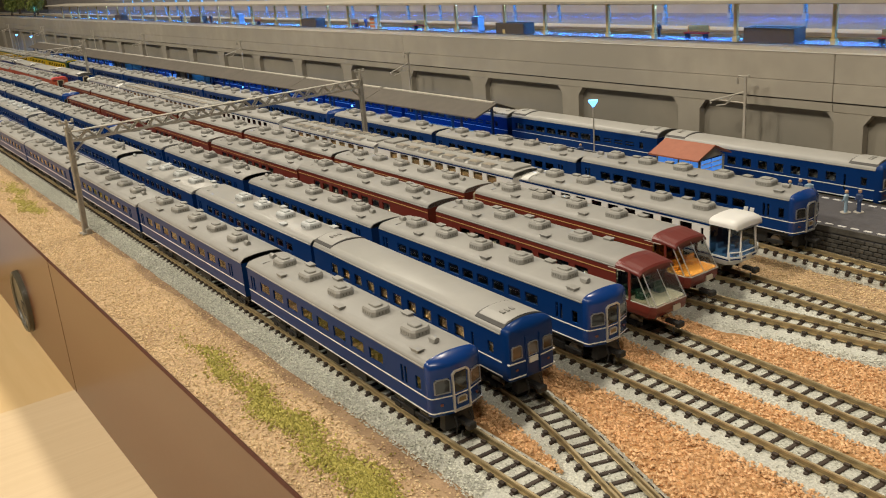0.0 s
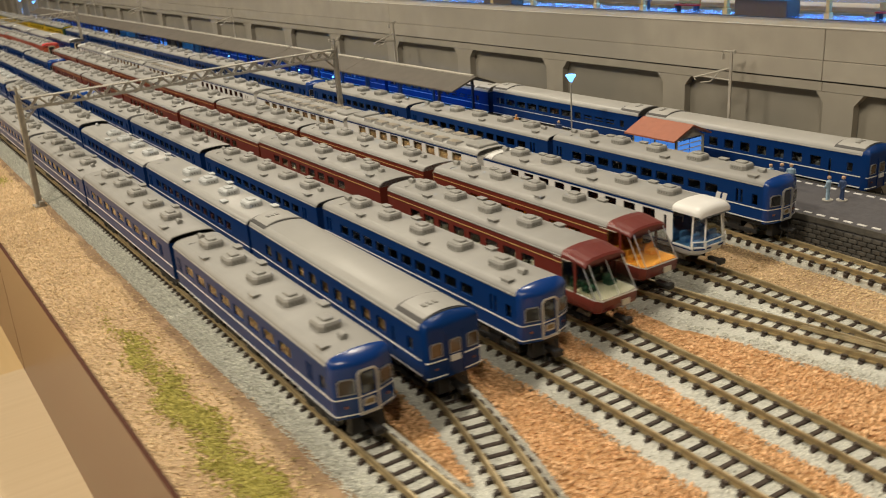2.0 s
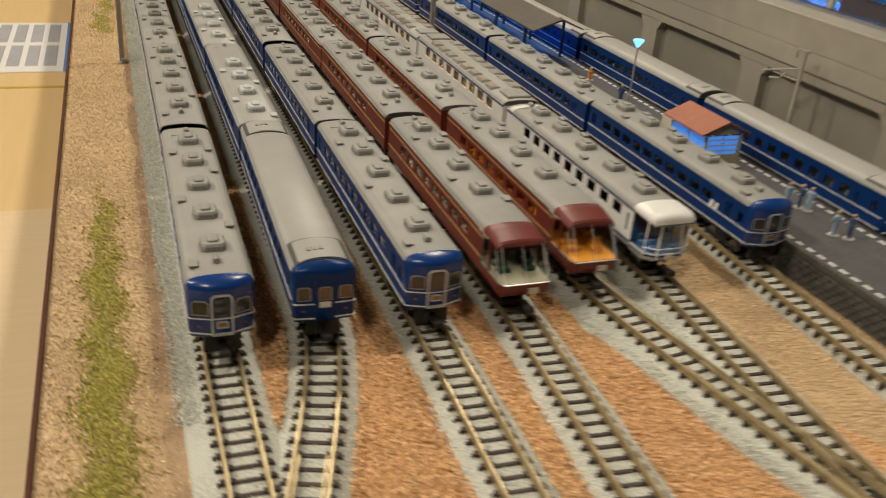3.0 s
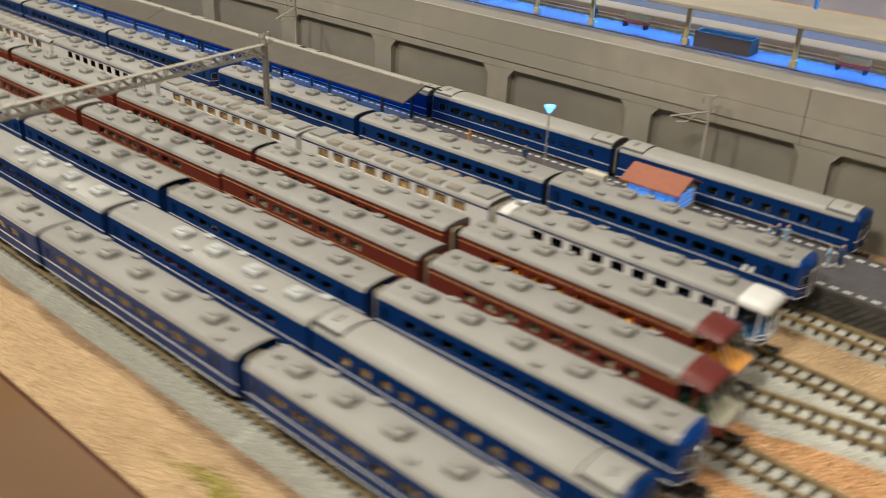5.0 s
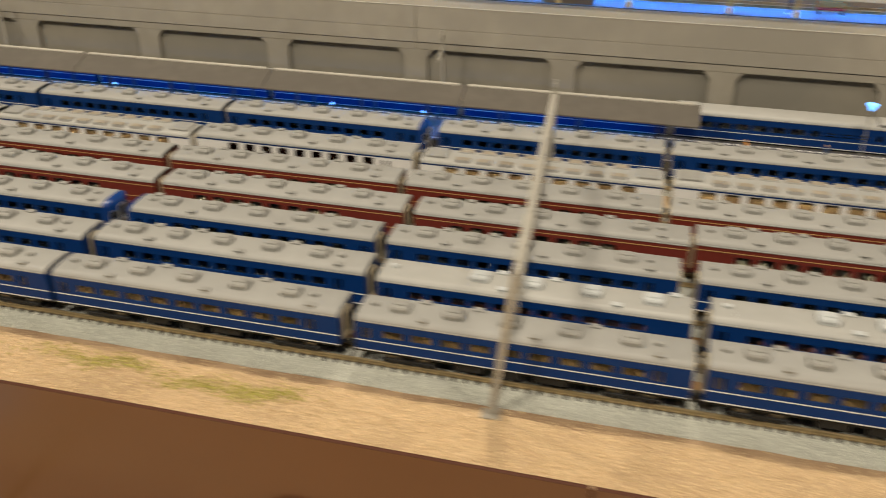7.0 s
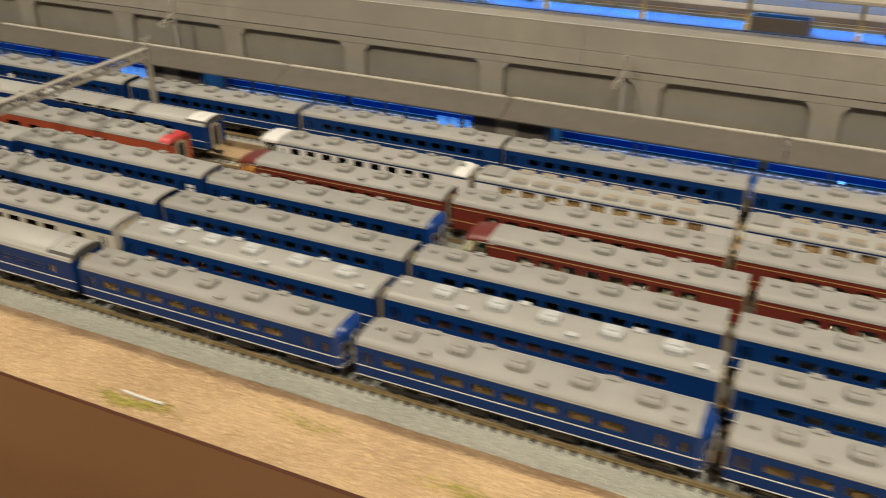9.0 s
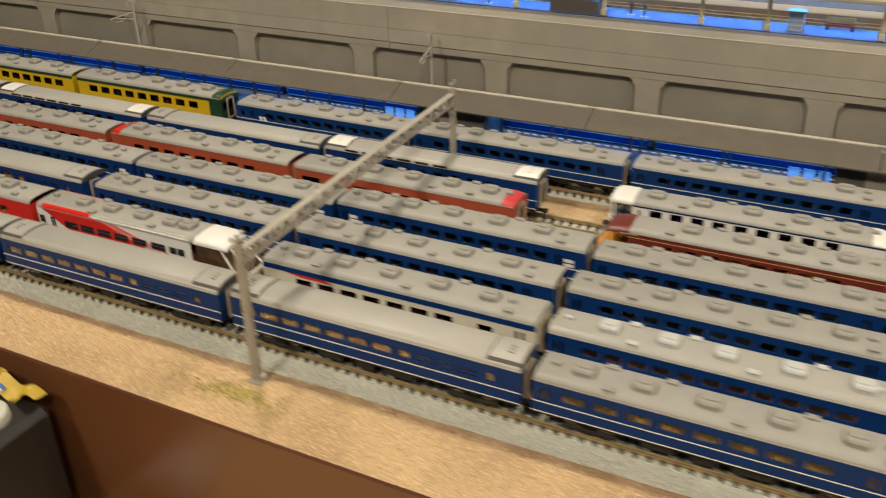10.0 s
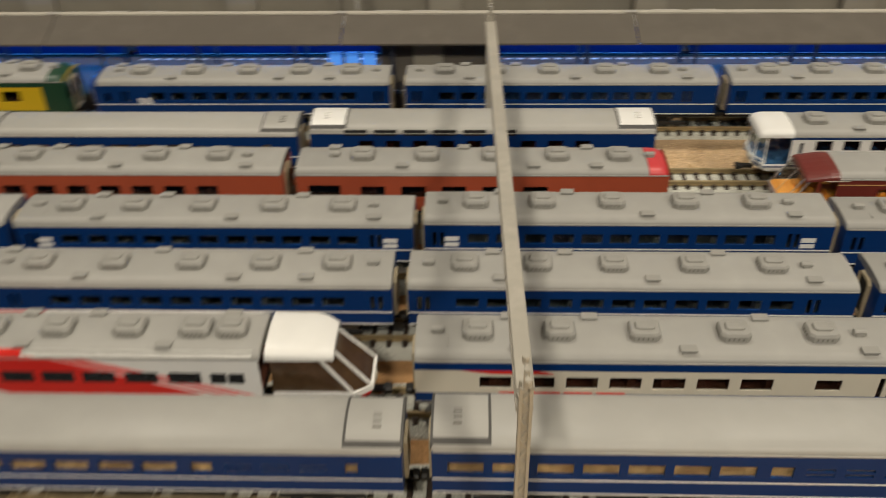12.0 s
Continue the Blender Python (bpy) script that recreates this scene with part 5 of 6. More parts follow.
# ---- loose grains ----
def grains(name, pts, size, material, label, seed, flat=0.7):
    """Small irregular stones, one mass."""
    rng = np.random.default_rng(seed)
    n = len(pts)
    base = np.array([(1, 0, 0), (-1, 0, 0), (0, 1, 0), (0, -1, 0), (0, 0, 1), (0, 0, -1)], float)
    v = base[None] * rng.uniform(0.6, 1.35, (n, 6, 1)) * (size * rng.uniform(0.55, 1.25, (n, 1, 1)))
    v += rng.normal(0, size * 0.18, v.shape)
    a = rng.uniform(0, 6.28, n)
    c, s = np.cos(a), np.sin(a)
    x, y = v[..., 0] * c[:, None] - v[..., 1] * s[:, None], v[..., 0] * s[:, None] + v[..., 1] * c[:, None]
    v = np.stack([x, y, v[..., 2] * flat], -1) + np.asarray(pts)[:, None, :]
    f = np.array([(0, 2, 4), (2, 1, 4), (1, 3, 4), (3, 0, 4), (2, 0, 5), (1, 2, 5), (3, 1, 5), (0, 3, 5)])
    faces = (f[None] + 6 * np.arange(n)[:, None, None]).reshape(-1, 3)
    me = bpy.data.meshes.new(name)
    me.from_pydata(v.reshape(-1, 3).tolist(), [], faces.tolist())
    me.materials.append(material)
    ob = new(name, me)
    return tagged(ob, label, name.replace("_", " "), kind="stuff")


rng = np.random.default_rng(5)


def near_track(x, y, d):
    hit = np.zeros(len(x), bool)
    for k in range(1, 9):
        ty = np.array([track_y(k, float(a)) for a in x])
        hit |= np.abs(y - ty) < d
    return hit


def mound(x, y):
    return GROUND + 0.0014 + 0.0013 * noise.noise((x * 45, y * 45, 0)) + 0.0004 * noise.noise((x * 300, y * 300, 0))


# gravel beds heaped between the tracks
for k in range(1, 6):
    bm = bmesh.new()
    rows = []
    x = -1.30
    while x < 0.46:
        a, b = track_y(k, x) + 0.0108, track_y(k + 1, x) - 0.0108
        if k == 4:
            b = max(a + 0.0030, b - 0.0025 * smooth_step((x - 0.02) / 0.06))
        if b - a < 0.0012:
            break
        m = 6
        rows.append([bm.verts.new((x, a + (b - a) * j / m, mound(x, a + (b - a) * j / m) - (0.0016 if j in (0, m) else 0))) for j in range(m + 1)])
        x += 0.004
    for r, q in zip(rows, rows[1:]):
        for j in range(6):
            bm.faces.new((r[j], q[j], q[j + 1], r[j + 1]))
    ob = part("gravel_bed", bm, M["ballast" if k == 5 else "orange_ground"])
    tagged(ob, "%s gravel heaped between two tracks" % ("grey" if k == 5 else "orange-brown"), "gravel", kind="structure")

# worn brown earth along the first track
bm = bmesh.new()
rows = []
for i in range(430):
    x = -1.40 + 0.0041 * i
    lo = -0.0225 + 0.0042 * noise.noise((x * 24, 3.1, 0)) + 0.0012 * noise.noise((x * 150, 7.7, 0))
    rows.append([bm.verts.new((x, lo + (-0.0120 - lo) * j / 3, GROUND + (0.0002 if j else -0.0002))) for j in range(4)])
for r, q in zip(rows, rows[1:]):
    for j in range(3):
        bm.faces.new((r[j], q[j], q[j + 1], r[j + 1]))
tagged(part("earth_strip", bm, M["earth"]), "worn brown earth beside the ballast", "ground", kind="structure")

# tan gravel between the board and the first track
n = 95000
x = rng.uniform(-1.45, 0.34, n)
y = rng.uniform(0, 1, n)
y = np.array([fascia_y(float(v)) + 0.0018 for v in x]) * (1 - y) - 0.0130 * y
keep = rng.uniform(0, 1, n) < np.clip(1.2 - np.clip((y + 0.0255) / 0.006, 0, 1) * 0.98, 0.2, 1)
x, y = x[keep], y[keep]
z = GROUND + rng.uniform(-0.0001, 0.0005, len(x))
grains("tan_gravel", np.stack([x, y, z], 1), 0.00046, M["g_tan"], "fine tan gravel strewn beside the track", 1)
# orange gravel between the tracks in front of the trains
n = 105000
x = 0.40 - 0.42 * rng.uniform(0, 1, n) ** 1.1
y = rng.uniform(0.006, 0.158, n)
edge = np.array([track_y(5, float(a)) - 0.0118 - 0.0030 * smooth_step((float(a) - 0.02) / 0.06) - 0.0040 * math.exp(-((float(a) - 0.138) / 0.014) ** 2) + 0.0016 * noise.noise((float(a) * 110, 0.5, 0)) for a in x])
keep = ~near_track(x, y, 0.0108) & (y < edge)
nx, ny = rng.uniform(0.200, 0.300, 9000), rng.uniform(0.169, 0.192, 9000)
far = ~near_track(nx, ny, 0.0104) & (ny - 0.169 < (nx - 0.200) * 0.6)
x, y = np.concatenate([x[keep], nx[far]]), np.concatenate([y[keep], ny[far]])
z = np.array([mound(float(a), float(b)) if b < 0.166 else GROUND + 0.0004 for a, b in zip(x, y)]) + rng.uniform(-0.0002, 0.0006, len(x))
grains("orange_gravel", np.stack([x, y, z], 1), 0.00056, M["g_orange"], "coarse orange-brown gravel between the tracks", 2, flat=1.0)
# pale gravel on the open strip before the platform and in the gap between trains
n = 34000
x = rng.uniform(0.02, 0.42, n)
y = rng.uniform(0.166, 0.223, n)
keep = ~near_track(x, y, 0.0112) | ((y > 0.190) & ~near_track(x, y, 0.0072))
a = np.stack([x[keep], y[keep], GROUND + rng.uniform(0, 0.0005, keep.sum())], 1)
x = rng.uniform(-1.0, -0.80, 9000)
y = rng.uniform(0.108, 0.205, 9000)
keep = ~near_track(x, y, 0.0120)
b = np.stack([x[keep], y[keep], GROUND + rng.uniform(0, 0.0005, keep.sum())], 1)
grains("tan_gravel", np.concatenate([a, b]), 0.00042, M["g_tan"], "fine tan gravel on open ground between tracks", 3)
# grey stones lying on the beds of the tracks that can be seen
P = []
for k in range(1, 8):
    n = 5200
    x = rng.uniform(0.10, 0.36, n)
    o = rng.uniform(-0.0126, 0.0126, n) * (0.58 if k == 7 else 1.0)
    ty = np.array([track_y(k, float(v)) for v in x])
    z = np.where(np.abs(o) < 0.0072, -0.0026, -0.0026 - (np.abs(o) - 0.0072) * 0.6)
    P.append(np.stack([x, ty + o, z + rng.uniform(-0.0001, 0.0003, n)], 1))
n = 9000
x = rng.uniform(0.05, 0.36, n)
lo = np.array([track_y(5, float(v)) - 0.0158 for v in x])
hi = np.array([track_y(6, float(v)) - 0.0100 for v in x])
y = lo + (hi - lo) * rng.uniform(0, 1, n)
keep = ~near_track(x, y, 0.0085)
P.append(np.stack([x[keep], y[keep], np.full(keep.sum(), -0.0034) + rng.uniform(-0.0003, 0.0003, keep.sum())], 1))
n = 52000
x = rng.uniform(-1.25, 0.16, n)
o = rng.uniform(-0.0172, -0.0060, n)
z = np.where(np.abs(o) < 0.0074, -0.0026, np.maximum(-0.0026 - (np.abs(o) - 0.0074) * 0.21, GROUND + 0.0004))
P.append(np.stack([x, o, z + rng.uniform(-0.0001, 0.0003, n)], 1))
grains("grey_ballast_stones", np.concatenate(P), 0.00036, M["g_grey"], "fine grey ballast stones between the sleepers", 4)
# green flock
P = []
for cx, cy, lx, ly, n in ((0.020, -0.0345, 0.030, 0.0050, 800), (0.075, -0.0350, 0.035, 0.0058, 2100), (0.135, -0.0350, 0.040, 0.0070, 3300), (0.20, -0.0350, 0.040, 0.0082, 4000), (0.26, -0.0350, 0.040, 0.0088, 3200),
                          (-0.320, -0.0325, 0.022, 0.0060, 620), (-0.395, -0.0285, 0.034, 0.0060, 520), (-0.640, -0.0405, 0.024, 0.0050, 480), (-0.790, -0.0480, 0.020, 0.0034, 420),
                          (-0.975, -0.0360, 0.026, 0.0060, 380), (-0.72, -0.030, 0.016, 0.004, 110), (-0.35, -0.0350, 0.016, 0.005, 220)):
    x = cx + rng.normal(0, lx / 2, n)
    y = cy + rng.normal(0, ly / 2, n) + 0.002 * np.sin(x * 160)
    P.append(np.stack([x, y, GROUND + rng.uniform(0.0002, 0.0009, n)], 1))
grains("green_flock", np.concatenate(P), 0.00052, M["g_green"], "patches of yellow-green grass flock", 6, flat=1.0)

# ---- catenary gantries ----
def make_gantry(label, lean=0.0):
    """lean: how far the foot of the near post stands off its head, along the tracks."""
    g = thing("catenary_gantry", label, "gantry", "catenary gantries")
    y0, y1 = -0.0210, 0.1880
    for y in (y0, y1):
        r = 0.0011
        bm = box(-0.0008, 0.0008, y - 0.0008, y + 0.0008, GROUND, 0.0600)
        for sx in (-1, 1):
            for sy in (-1, 1):
                add_box(bm, sx * r - 0.00035, sx * r + 0.00035, y + sy * r - 0.00035, y + sy * r + 0.00035, GROUND, 0.0610)
        for i in range(22):
            z = GROUND + 0.002 + i * 0.0029
            s = 1 if i % 2 else -1
            for sy in (-1, 1):
                add_rod(bm, (-s * r, y + sy * r, z), (s * r, y + sy * r, z + 0.0029), 0.00028, 4)
                add_rod(bm, (sy * r, y - s * r, z), (sy * r, y + s * r, z + 0.0029), 0.00028, 4)
        off = lean if y == y0 else 0.0
        for v in bm.verts:
            v.co.x += off * (0.0610 - v.co.z) / (0.0610 - GROUND)
        post = part("post", bm, M["iron"], g)
        bm = bmesh.new()
        add_box(bm, -0.0006, 0.0006, y - 0.0006, y + 0.0006, 0.0600, 0.0655)
        add_rod(bm, (0, y - 0.0040, 0.0640), (0, y + 0.0040, 0.0640), 0.0004)
        add_disc(bm, (0, y + 0.0035), 0.0008, 0.0640, 0.0658, 8)
        add_disc(bm, (0, y - 0.0035), 0.0008, 0.0640, 0.0658, 8)
        part("insulator_head", bm, M["iron"], post)
        bm = box(off - 0.0038, off + 0.0038, y - 0.0030, y + 0.0030, GROUND - 0.0006, GROUND + 0.0010, bevel=0.0003)
        add_box(bm, off + 0.0010, off + 0.0040, y - 0.0006, y + 0.0026, GROUND + 0.0009, GROUND + 0.0034, bevel=0.0003)
        part("footing", bm, M["concrete"], g)
    for sx in (-1, 1):
        part("lower_chord", box(sx * 0.0014 - 0.0005, sx * 0.0014 + 0.0005, y0 + 0.001, y1 - 0.001, 0.0522, 0.0534), M["iron"], g)
    part("top_plate", box(-0.0020, 0.0020, y0 + 0.001, y1 - 0.001, 0.0580, 0.0588, bevel=0.0002), M["iron"], g)
    n = 40
    bm = bmesh.new()
    for i in range(n):
        a, b = y0 + (y1 - y0) * i / n, y0 + (y1 - y0) * (i + 1) / n
        za, zb = (0.0528, 0.0582) if i % 2 else (0.0582, 0.0528)
        for sx in (-1, 1):
            add_rod(bm, (sx * 0.0014, a, za), (sx * 0.0014, b, zb), 0.00052, 4)
        add_rod(bm, (-0.0014, a, 0.0582), (0.0014, a, 0.0582), 0.0003, 4)
    part("lattice", bm, M["iron"], g)
    for y, s in ((y0, 1), (y1, -1)):
        bm = bmesh.new()
        for sx in (-1, 1):
            add_rod(bm, (sx * 0.0011, y, 0.0450), (sx * 0.0011, y + s * 0.009, 0.0528), 0.00035, 4)
        part("knee_brace", bm, M["iron"], g)
    return g


make_gantry("grey lattice gantry over six tracks with a leaning post", -0.0074).matrix_world = pose(-0.2173, 0, 0, 0, 0, 4.3)
make_gantry("grey lattice gantry spanning six tracks").matrix_world = pose(-0.9709, -0.0030, 0, 0, 0, 1.26)


# ---- wall masts ----
def make_mast():
    m = thing("catenary_mast", "thin grey catenary mast with a bracket arm", "mast", "masts along the wall")
    bm = bmesh.new()
    add_box(bm, -0.0007, 0.0007, -0.0007, 0.0007, GROUND, 0.0610)
    part("pole", bm, M["iron"], m)
    bm = bmesh.new()
    add_tube(bm, [(0, 0, 0.0520), (0, -0.0205, 0.0462), (0, -0.0195, 0.0448)], 0.0005)
    add_tube(bm, [(0, 0, 0.0455), (0, -0.0150, 0.0470)], 0.0004)
    add_tube(bm, [(0, -0.0060, 0.0500), (0, -0.0110, 0.0445), (0, -0.0165, 0.0436)], 0.0004)
    part("bracket_arm", bm, M["iron"], m)
    bm = bmesh.new()
    add_tube(bm, [(0, 0.0020, 0.0606), (0, -0.0040, 0.0610), (0, -0.0048, 0.0590)], 0.0005)
    add_disc(bm, (0, -0.0046), 0.0009, 0.0566, 0.0592, 8)
    add_disc(bm, (0, 0.0018), 0.0008, 0.0596, 0.0616, 8)
    part("insulator", bm, M["iron"], m)
    return m


mast = make_mast()
mast.matrix_world = pose(0.0193, 0.2935, 0, 0, 0, -72)
for x, turn in ((-0.3243, 4), (-0.684, -6), (-1.0425, 3), (-1.3205, -60), (-1.70, 0), (-2.06, 0)):
    copy_thing(mast, pose(x, 0.2915, 0, 0, 0, turn))

# ---- island platform ----
PLAT = 0.0080
platform = tagged(part("platform", box(-2.5, 0.60, 0.2238, 0.2680, GROUND, PLAT, bevel=0.0002), M["asphalt"]), "dark asphalt island platform with white edge dashes", "platform", kind="structure")
bm = bmesh.new()
for y in (0.2232, 0.2677):
    add_box(bm, -2.5, 0.60, y, y + 0.0010, PLAT - 0.0022, PLAT + 0.0004)
part("edge_kerb", bm, M["stone"], platform)
dash = mesh_of("edge_dash", box(-0.0018, 0.0018, -0.0007, 0.0007, PLAT, PLAT + 0.00025), M["paper"])
i = 0
x = -1.15
while x < 0.30:
    for y in (0.2276, 0.2643):
        ob = new("edge_dash", dash)
        ob.parent, ob.location = platform, (x, y, 0)
    x += 0.0062
stone = mesh_of("facing_stone", box(-0.0019, 0.0019, -0.0006, 0.0004, -0.0009, 0.0009, bevel=0.0003), M["stone"])
for r in range(5):
    for i in range(58):
        ob = new("facing_stone", stone)
        ob.parent, ob.location = platform, (0.100 + i * 0.0041 + 0.002 * (r % 2), 0.2234, GROUND + 0.0012 + r * 0.0021)

# canopy over the platform
canopy = thing("platform_canopy", "long brown-grey gabled platform canopy with pale ridge", "canopy")
ENDS = [-0.1480, -0.2970, -0.4340, -0.5780, -0.7425, -0.9070, -1.0430, -1.1810, -1.3165, -1.4540, -1.5530]
for x1, x0 in zip(ENDS, ENDS[1:]):
    SEG = x1 - x0
    x0 += 0.0006
    bm = bmesh.new()
    for s, ye, ze in ((-1, 0.2265, 0.0318), (1, 0.2625, 0.0326)):
        add_rings(bm, [[(xx, 0.2465, 0.0388), (xx, ye, ze), (xx, ye, ze - 0.0009), (xx, 0.2465, 0.0376)] for xx in (x0, x1)])
    part("roof_panel", bm, M["canopy"], canopy)
    part("ridge_cap", box(x0 + 0.001, x1 - 0.004, 0.2453, 0.2483, 0.0381, 0.0394, bevel=0.0003), M["cap"], canopy)
    bm = bmesh.new()
    add_box(bm, x0 + 0.002, x1 - 0.002, 0.2459, 0.2465, 0.0318, 0.0328)
    for j in range(3):
        xx = x0 + SEG * (j + 0.5) / 3
        add_box(bm, xx - 0.0008, xx + 0.0008, 0.2310, 0.2620, 0.0318, 0.0328)
    part("truss", bm, M["iron_dark"], canopy)
    for j in range(3):
        xx = x0 + SEG * (j + 0.5) / 3
        for y in (0.2325, 0.2605):
            part("column", box(xx - 0.0008, xx + 0.0008, y - 0.0008, y + 0.0008, PLAT, 0.0330), M["iron_dark"], canopy)
bulb = mesh_of("bulb", add_disc(bmesh.new(), (0, 0), 0.0009, -0.0007, 0.0007, 10, 0.7), M["led"])
for x in (-0.321, -0.384, -0.547):
    ob = new("bulb", bulb)
    ob.parent, ob.location = canopy, (x, 0.2290, 0.0248)
    part("bulb_wire", box(x - 0.0002, x + 0.0002, 0.2288, 0.2292, 0.0250, 0.0322), M["iron_dark"], canopy)
    tagged(ob, "cold white glowing bulb")
canopy_house = thing("stair_house", "small grey-brown stair house with self-glowing panes", "kiosk")
hx = -1.000
part("house_wall", box(hx - 0.026, hx + 0.026, 0.2360, 0.2580, PLAT, 0.0312, bevel=0.0004), M["canopy"], canopy_house)
part("door_panel", box(hx - 0.010, hx + 0.004, 0.2352, 0.2360, PLAT, 0.0290, bevel=0.0003), M["concrete_dark"], canopy_house)
# these panes emit by themselves; no lamp stands inside the house
for i in range(3):
    part("lit_pane", box(hx - 0.050 + i * 0.008, hx - 0.044 + i * 0.008, 0.2352, 0.2360, 0.0120, 0.0240), M["glow_soft"], canopy_house, "pane with its own cold glow")

copy_thing(canopy_house, pose(0.262, 0, 0))


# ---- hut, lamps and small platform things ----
hut = thing("waiting_hut", "small hut with orange roof, self-glowing blue windows and cream wall", "hut")
x0, x1, y0, y1, ym = 0.0052, 0.0390, 0.2310, 0.2540, 0.2425
part("base_wall", box(x0 + 0.002, x1 - 0.002, y0 + 0.0015, y1 - 0.001, PLAT, 0.0160), M["hut_wall"], hut)
for x in (x0 + 0.0022, (x0 + x1) / 2, x1 - 0.0032):
    for y in (y0 + 0.0015, y1 - 0.0020):
        part("corner_post", box(x, x + 0.0010, y, y + 0.0010, 0.0140, 0.0262), M["hut_wall"], hut)
bm = bmesh.new()
add_rings(bm, [[(x, y0 + 0.002, 0.0262), (x, y1 - 0.0015, 0.0262), (x, ym, 0.0318)] for x in (x1 - 0.0028, x1 - 0.0020)])
part("gable", bm, M["concrete"], hut)
bm = bmesh.new()
for ye, ze in ((y0 - 0.0025, 0.0270), (y1 + 0.002, 0.0270)):
    add_rings(bm, [[(x, ym, 0.0330), (x, ye, ze), (x, ye, ze - 0.0008), (x, ym, 0.0320)] for x in (x0, x1)])
part("roof", bm, M["tile"], hut)
# hut panes emit blue themselves, standing in for the lit room behind
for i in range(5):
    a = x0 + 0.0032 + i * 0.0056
    part("window_pane", box(a, a + 0.0050, y0 + 0.0017, y0 + 0.0021, 0.0162, 0.0252), M["glow_soft"], hut, "window pane with its own blue glow")
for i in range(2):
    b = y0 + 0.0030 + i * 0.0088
    part("window_pane", box(x1 - 0.0026, x1 - 0.0022, b, b + 0.0080, 0.0162, 0.0252), M["glow_soft"], hut, "window pane with its own blue glow")
    for z in (0.0180, 0.0206, 0.0232):
        part("glazing_bar", box(x1 - 0.0024, x1 - 0.0018, b, b + 0.0080, z, z + 0.0005), M["paper"], hut)
part("ceiling_tube", box(x0 + 0.006, x1 - 0.006, ym - 0.0008, ym + 0.0008, 0.0262, 0.0268), M["led"], hut)


def make_lamp():
    l = thing("platform_lamp", "slim grey lamp post with a lit cold funnel head", "lamp", "platform lamps")
    bm = bmesh.new()
    add_rod(bm, (0, 0, PLAT), (0, 0, 0.0455), 0.00045)
    part("pole", bm, M["iron"], l)
    part("base", add_disc(bmesh.new(), (0, 0), 0.0016, PLAT, PLAT + 0.0030, 10, 0.7), M["black"], l)
    part("lamp_head", add_rings(bmesh.new(), [[(r * math.cos(math.pi * i / 6), r * math.sin(math.pi * i / 6), z) for i in range(12)] for r, z in ((0.0007, 0.0450), (0.0018, 0.0468), (0.0030, 0.0486), (0.0030, 0.0492))]), M["led"], l, "glowing funnel shade")
    return l


lamp = make_lamp()
lamp.location = (-0.0521, 0.2438, 0)
copy_thing(lamp, pose(0.1455, 0.2480, 0))
for x in (-1.605, -1.745):
    copy_thing(lamp, pose(x, 0.2465, 0))


def make_figurine(coat, low=0.0):
    """A plain little figure on a disc; low makes it crouch."""
    bm = bmesh.new()
    add_disc(bm, (0, 0), 0.0024, PLAT, PLAT + 0.0003, 12)
    disc = len(bm.faces)
    for s in (-1, 1):
        add_rod(bm, (0, s * 0.0007, PLAT), (0, s * 0.0005, PLAT + 0.0052 - low), 0.0006)
        add_tube(bm, [(0, s * 0.0016, PLAT + 0.0086 - low), (0.0004, s * 0.0019, PLAT + 0.0068 - low), (0.0012, s * 0.0013, PLAT + 0.0058 - low)], 0.00042, 5)
    add_rings(bm, [[(r * math.cos(math.pi * i / 4), 1.5 * r * math.sin(math.pi * i / 4), z - low) for i in range(8)] for r, z in ((0.0008, PLAT + 0.0044), (0.0009, PLAT + 0.0070), (0.0011, PLAT + 0.0086), (0.0004, PLAT + 0.0093))])
    body = len(bm.faces)
    bmesh.ops.create_icosphere(bm, subdivisions=1, radius=0.0010, matrix=Matrix.Translation((0, 0, PLAT + 0.0103 - low)))
    bm.faces.ensure_lookup_table()
    for i, f in enumerate(bm.faces):
        f.material_index = 2 if i < disc else 0 if i < body else 1
    ob = part("figurine", bm, coat)
    for m in ("skin", "cap"):
        ob.data.materials.append(M[m])
    return ob


for i, (x, y, c, low, text) in enumerate((
        (0.0800, 0.2485, "fig_blue", 0, "tiny pale blue painted figurine on a disc base"), (0.0828, 0.2530, "fig_navy", 0, "tiny navy painted figurine on a disc base"),
        (0.0868, 0.2545, "fig_blue", 0, "tiny pale blue painted figurine on a disc base"), (0.1105, 0.2480, "fig_blue", 0, "tiny pale blue painted figurine on a disc base"),
        (0.1148, 0.2520, "fig_navy", 0, "tiny navy painted figurine on a disc base"), (-0.0705, 0.2500, "fig_navy", 0, "tiny dark painted figurine on a disc base"),
        (-0.1170, 0.2545, "fig_orange", 0.0030, "tiny crouching orange painted figurine on a disc base"))):
    f = make_figurine(M[c], low)
    f.location, f.rotation_euler = (x, y, 0), (0, 0, 1.1 * i)
    tagged(f, text, "figurine", "figurines on the platform")
bench = part("bench_box", box(-0.032, -0.018, 0.2535, 0.2585, PLAT, PLAT + 0.0060, bevel=0.0006), M["cream"])
tagged(bench, "pale cream bench block on the platform", "bench")

# ---- upper station fittings ----
def make_column(matk, label):
    c = thing("station_column", label, "column", "station columns")
    part("shaft", box(-0.0012, 0.0012, -0.0012, 0.0012, UP, 0.0975, bevel=0.0003), M[matk], c)
    part("plinth", box(-0.0018, 0.0018, -0.0018, 0.0018, UP, UP + 0.0040, bevel=0.0003), M[matk], c)
    return c


col = make_column("post_cream", "cream-yellow station column with a square plinth")
col.location = (0.0419, 0.343, 0)
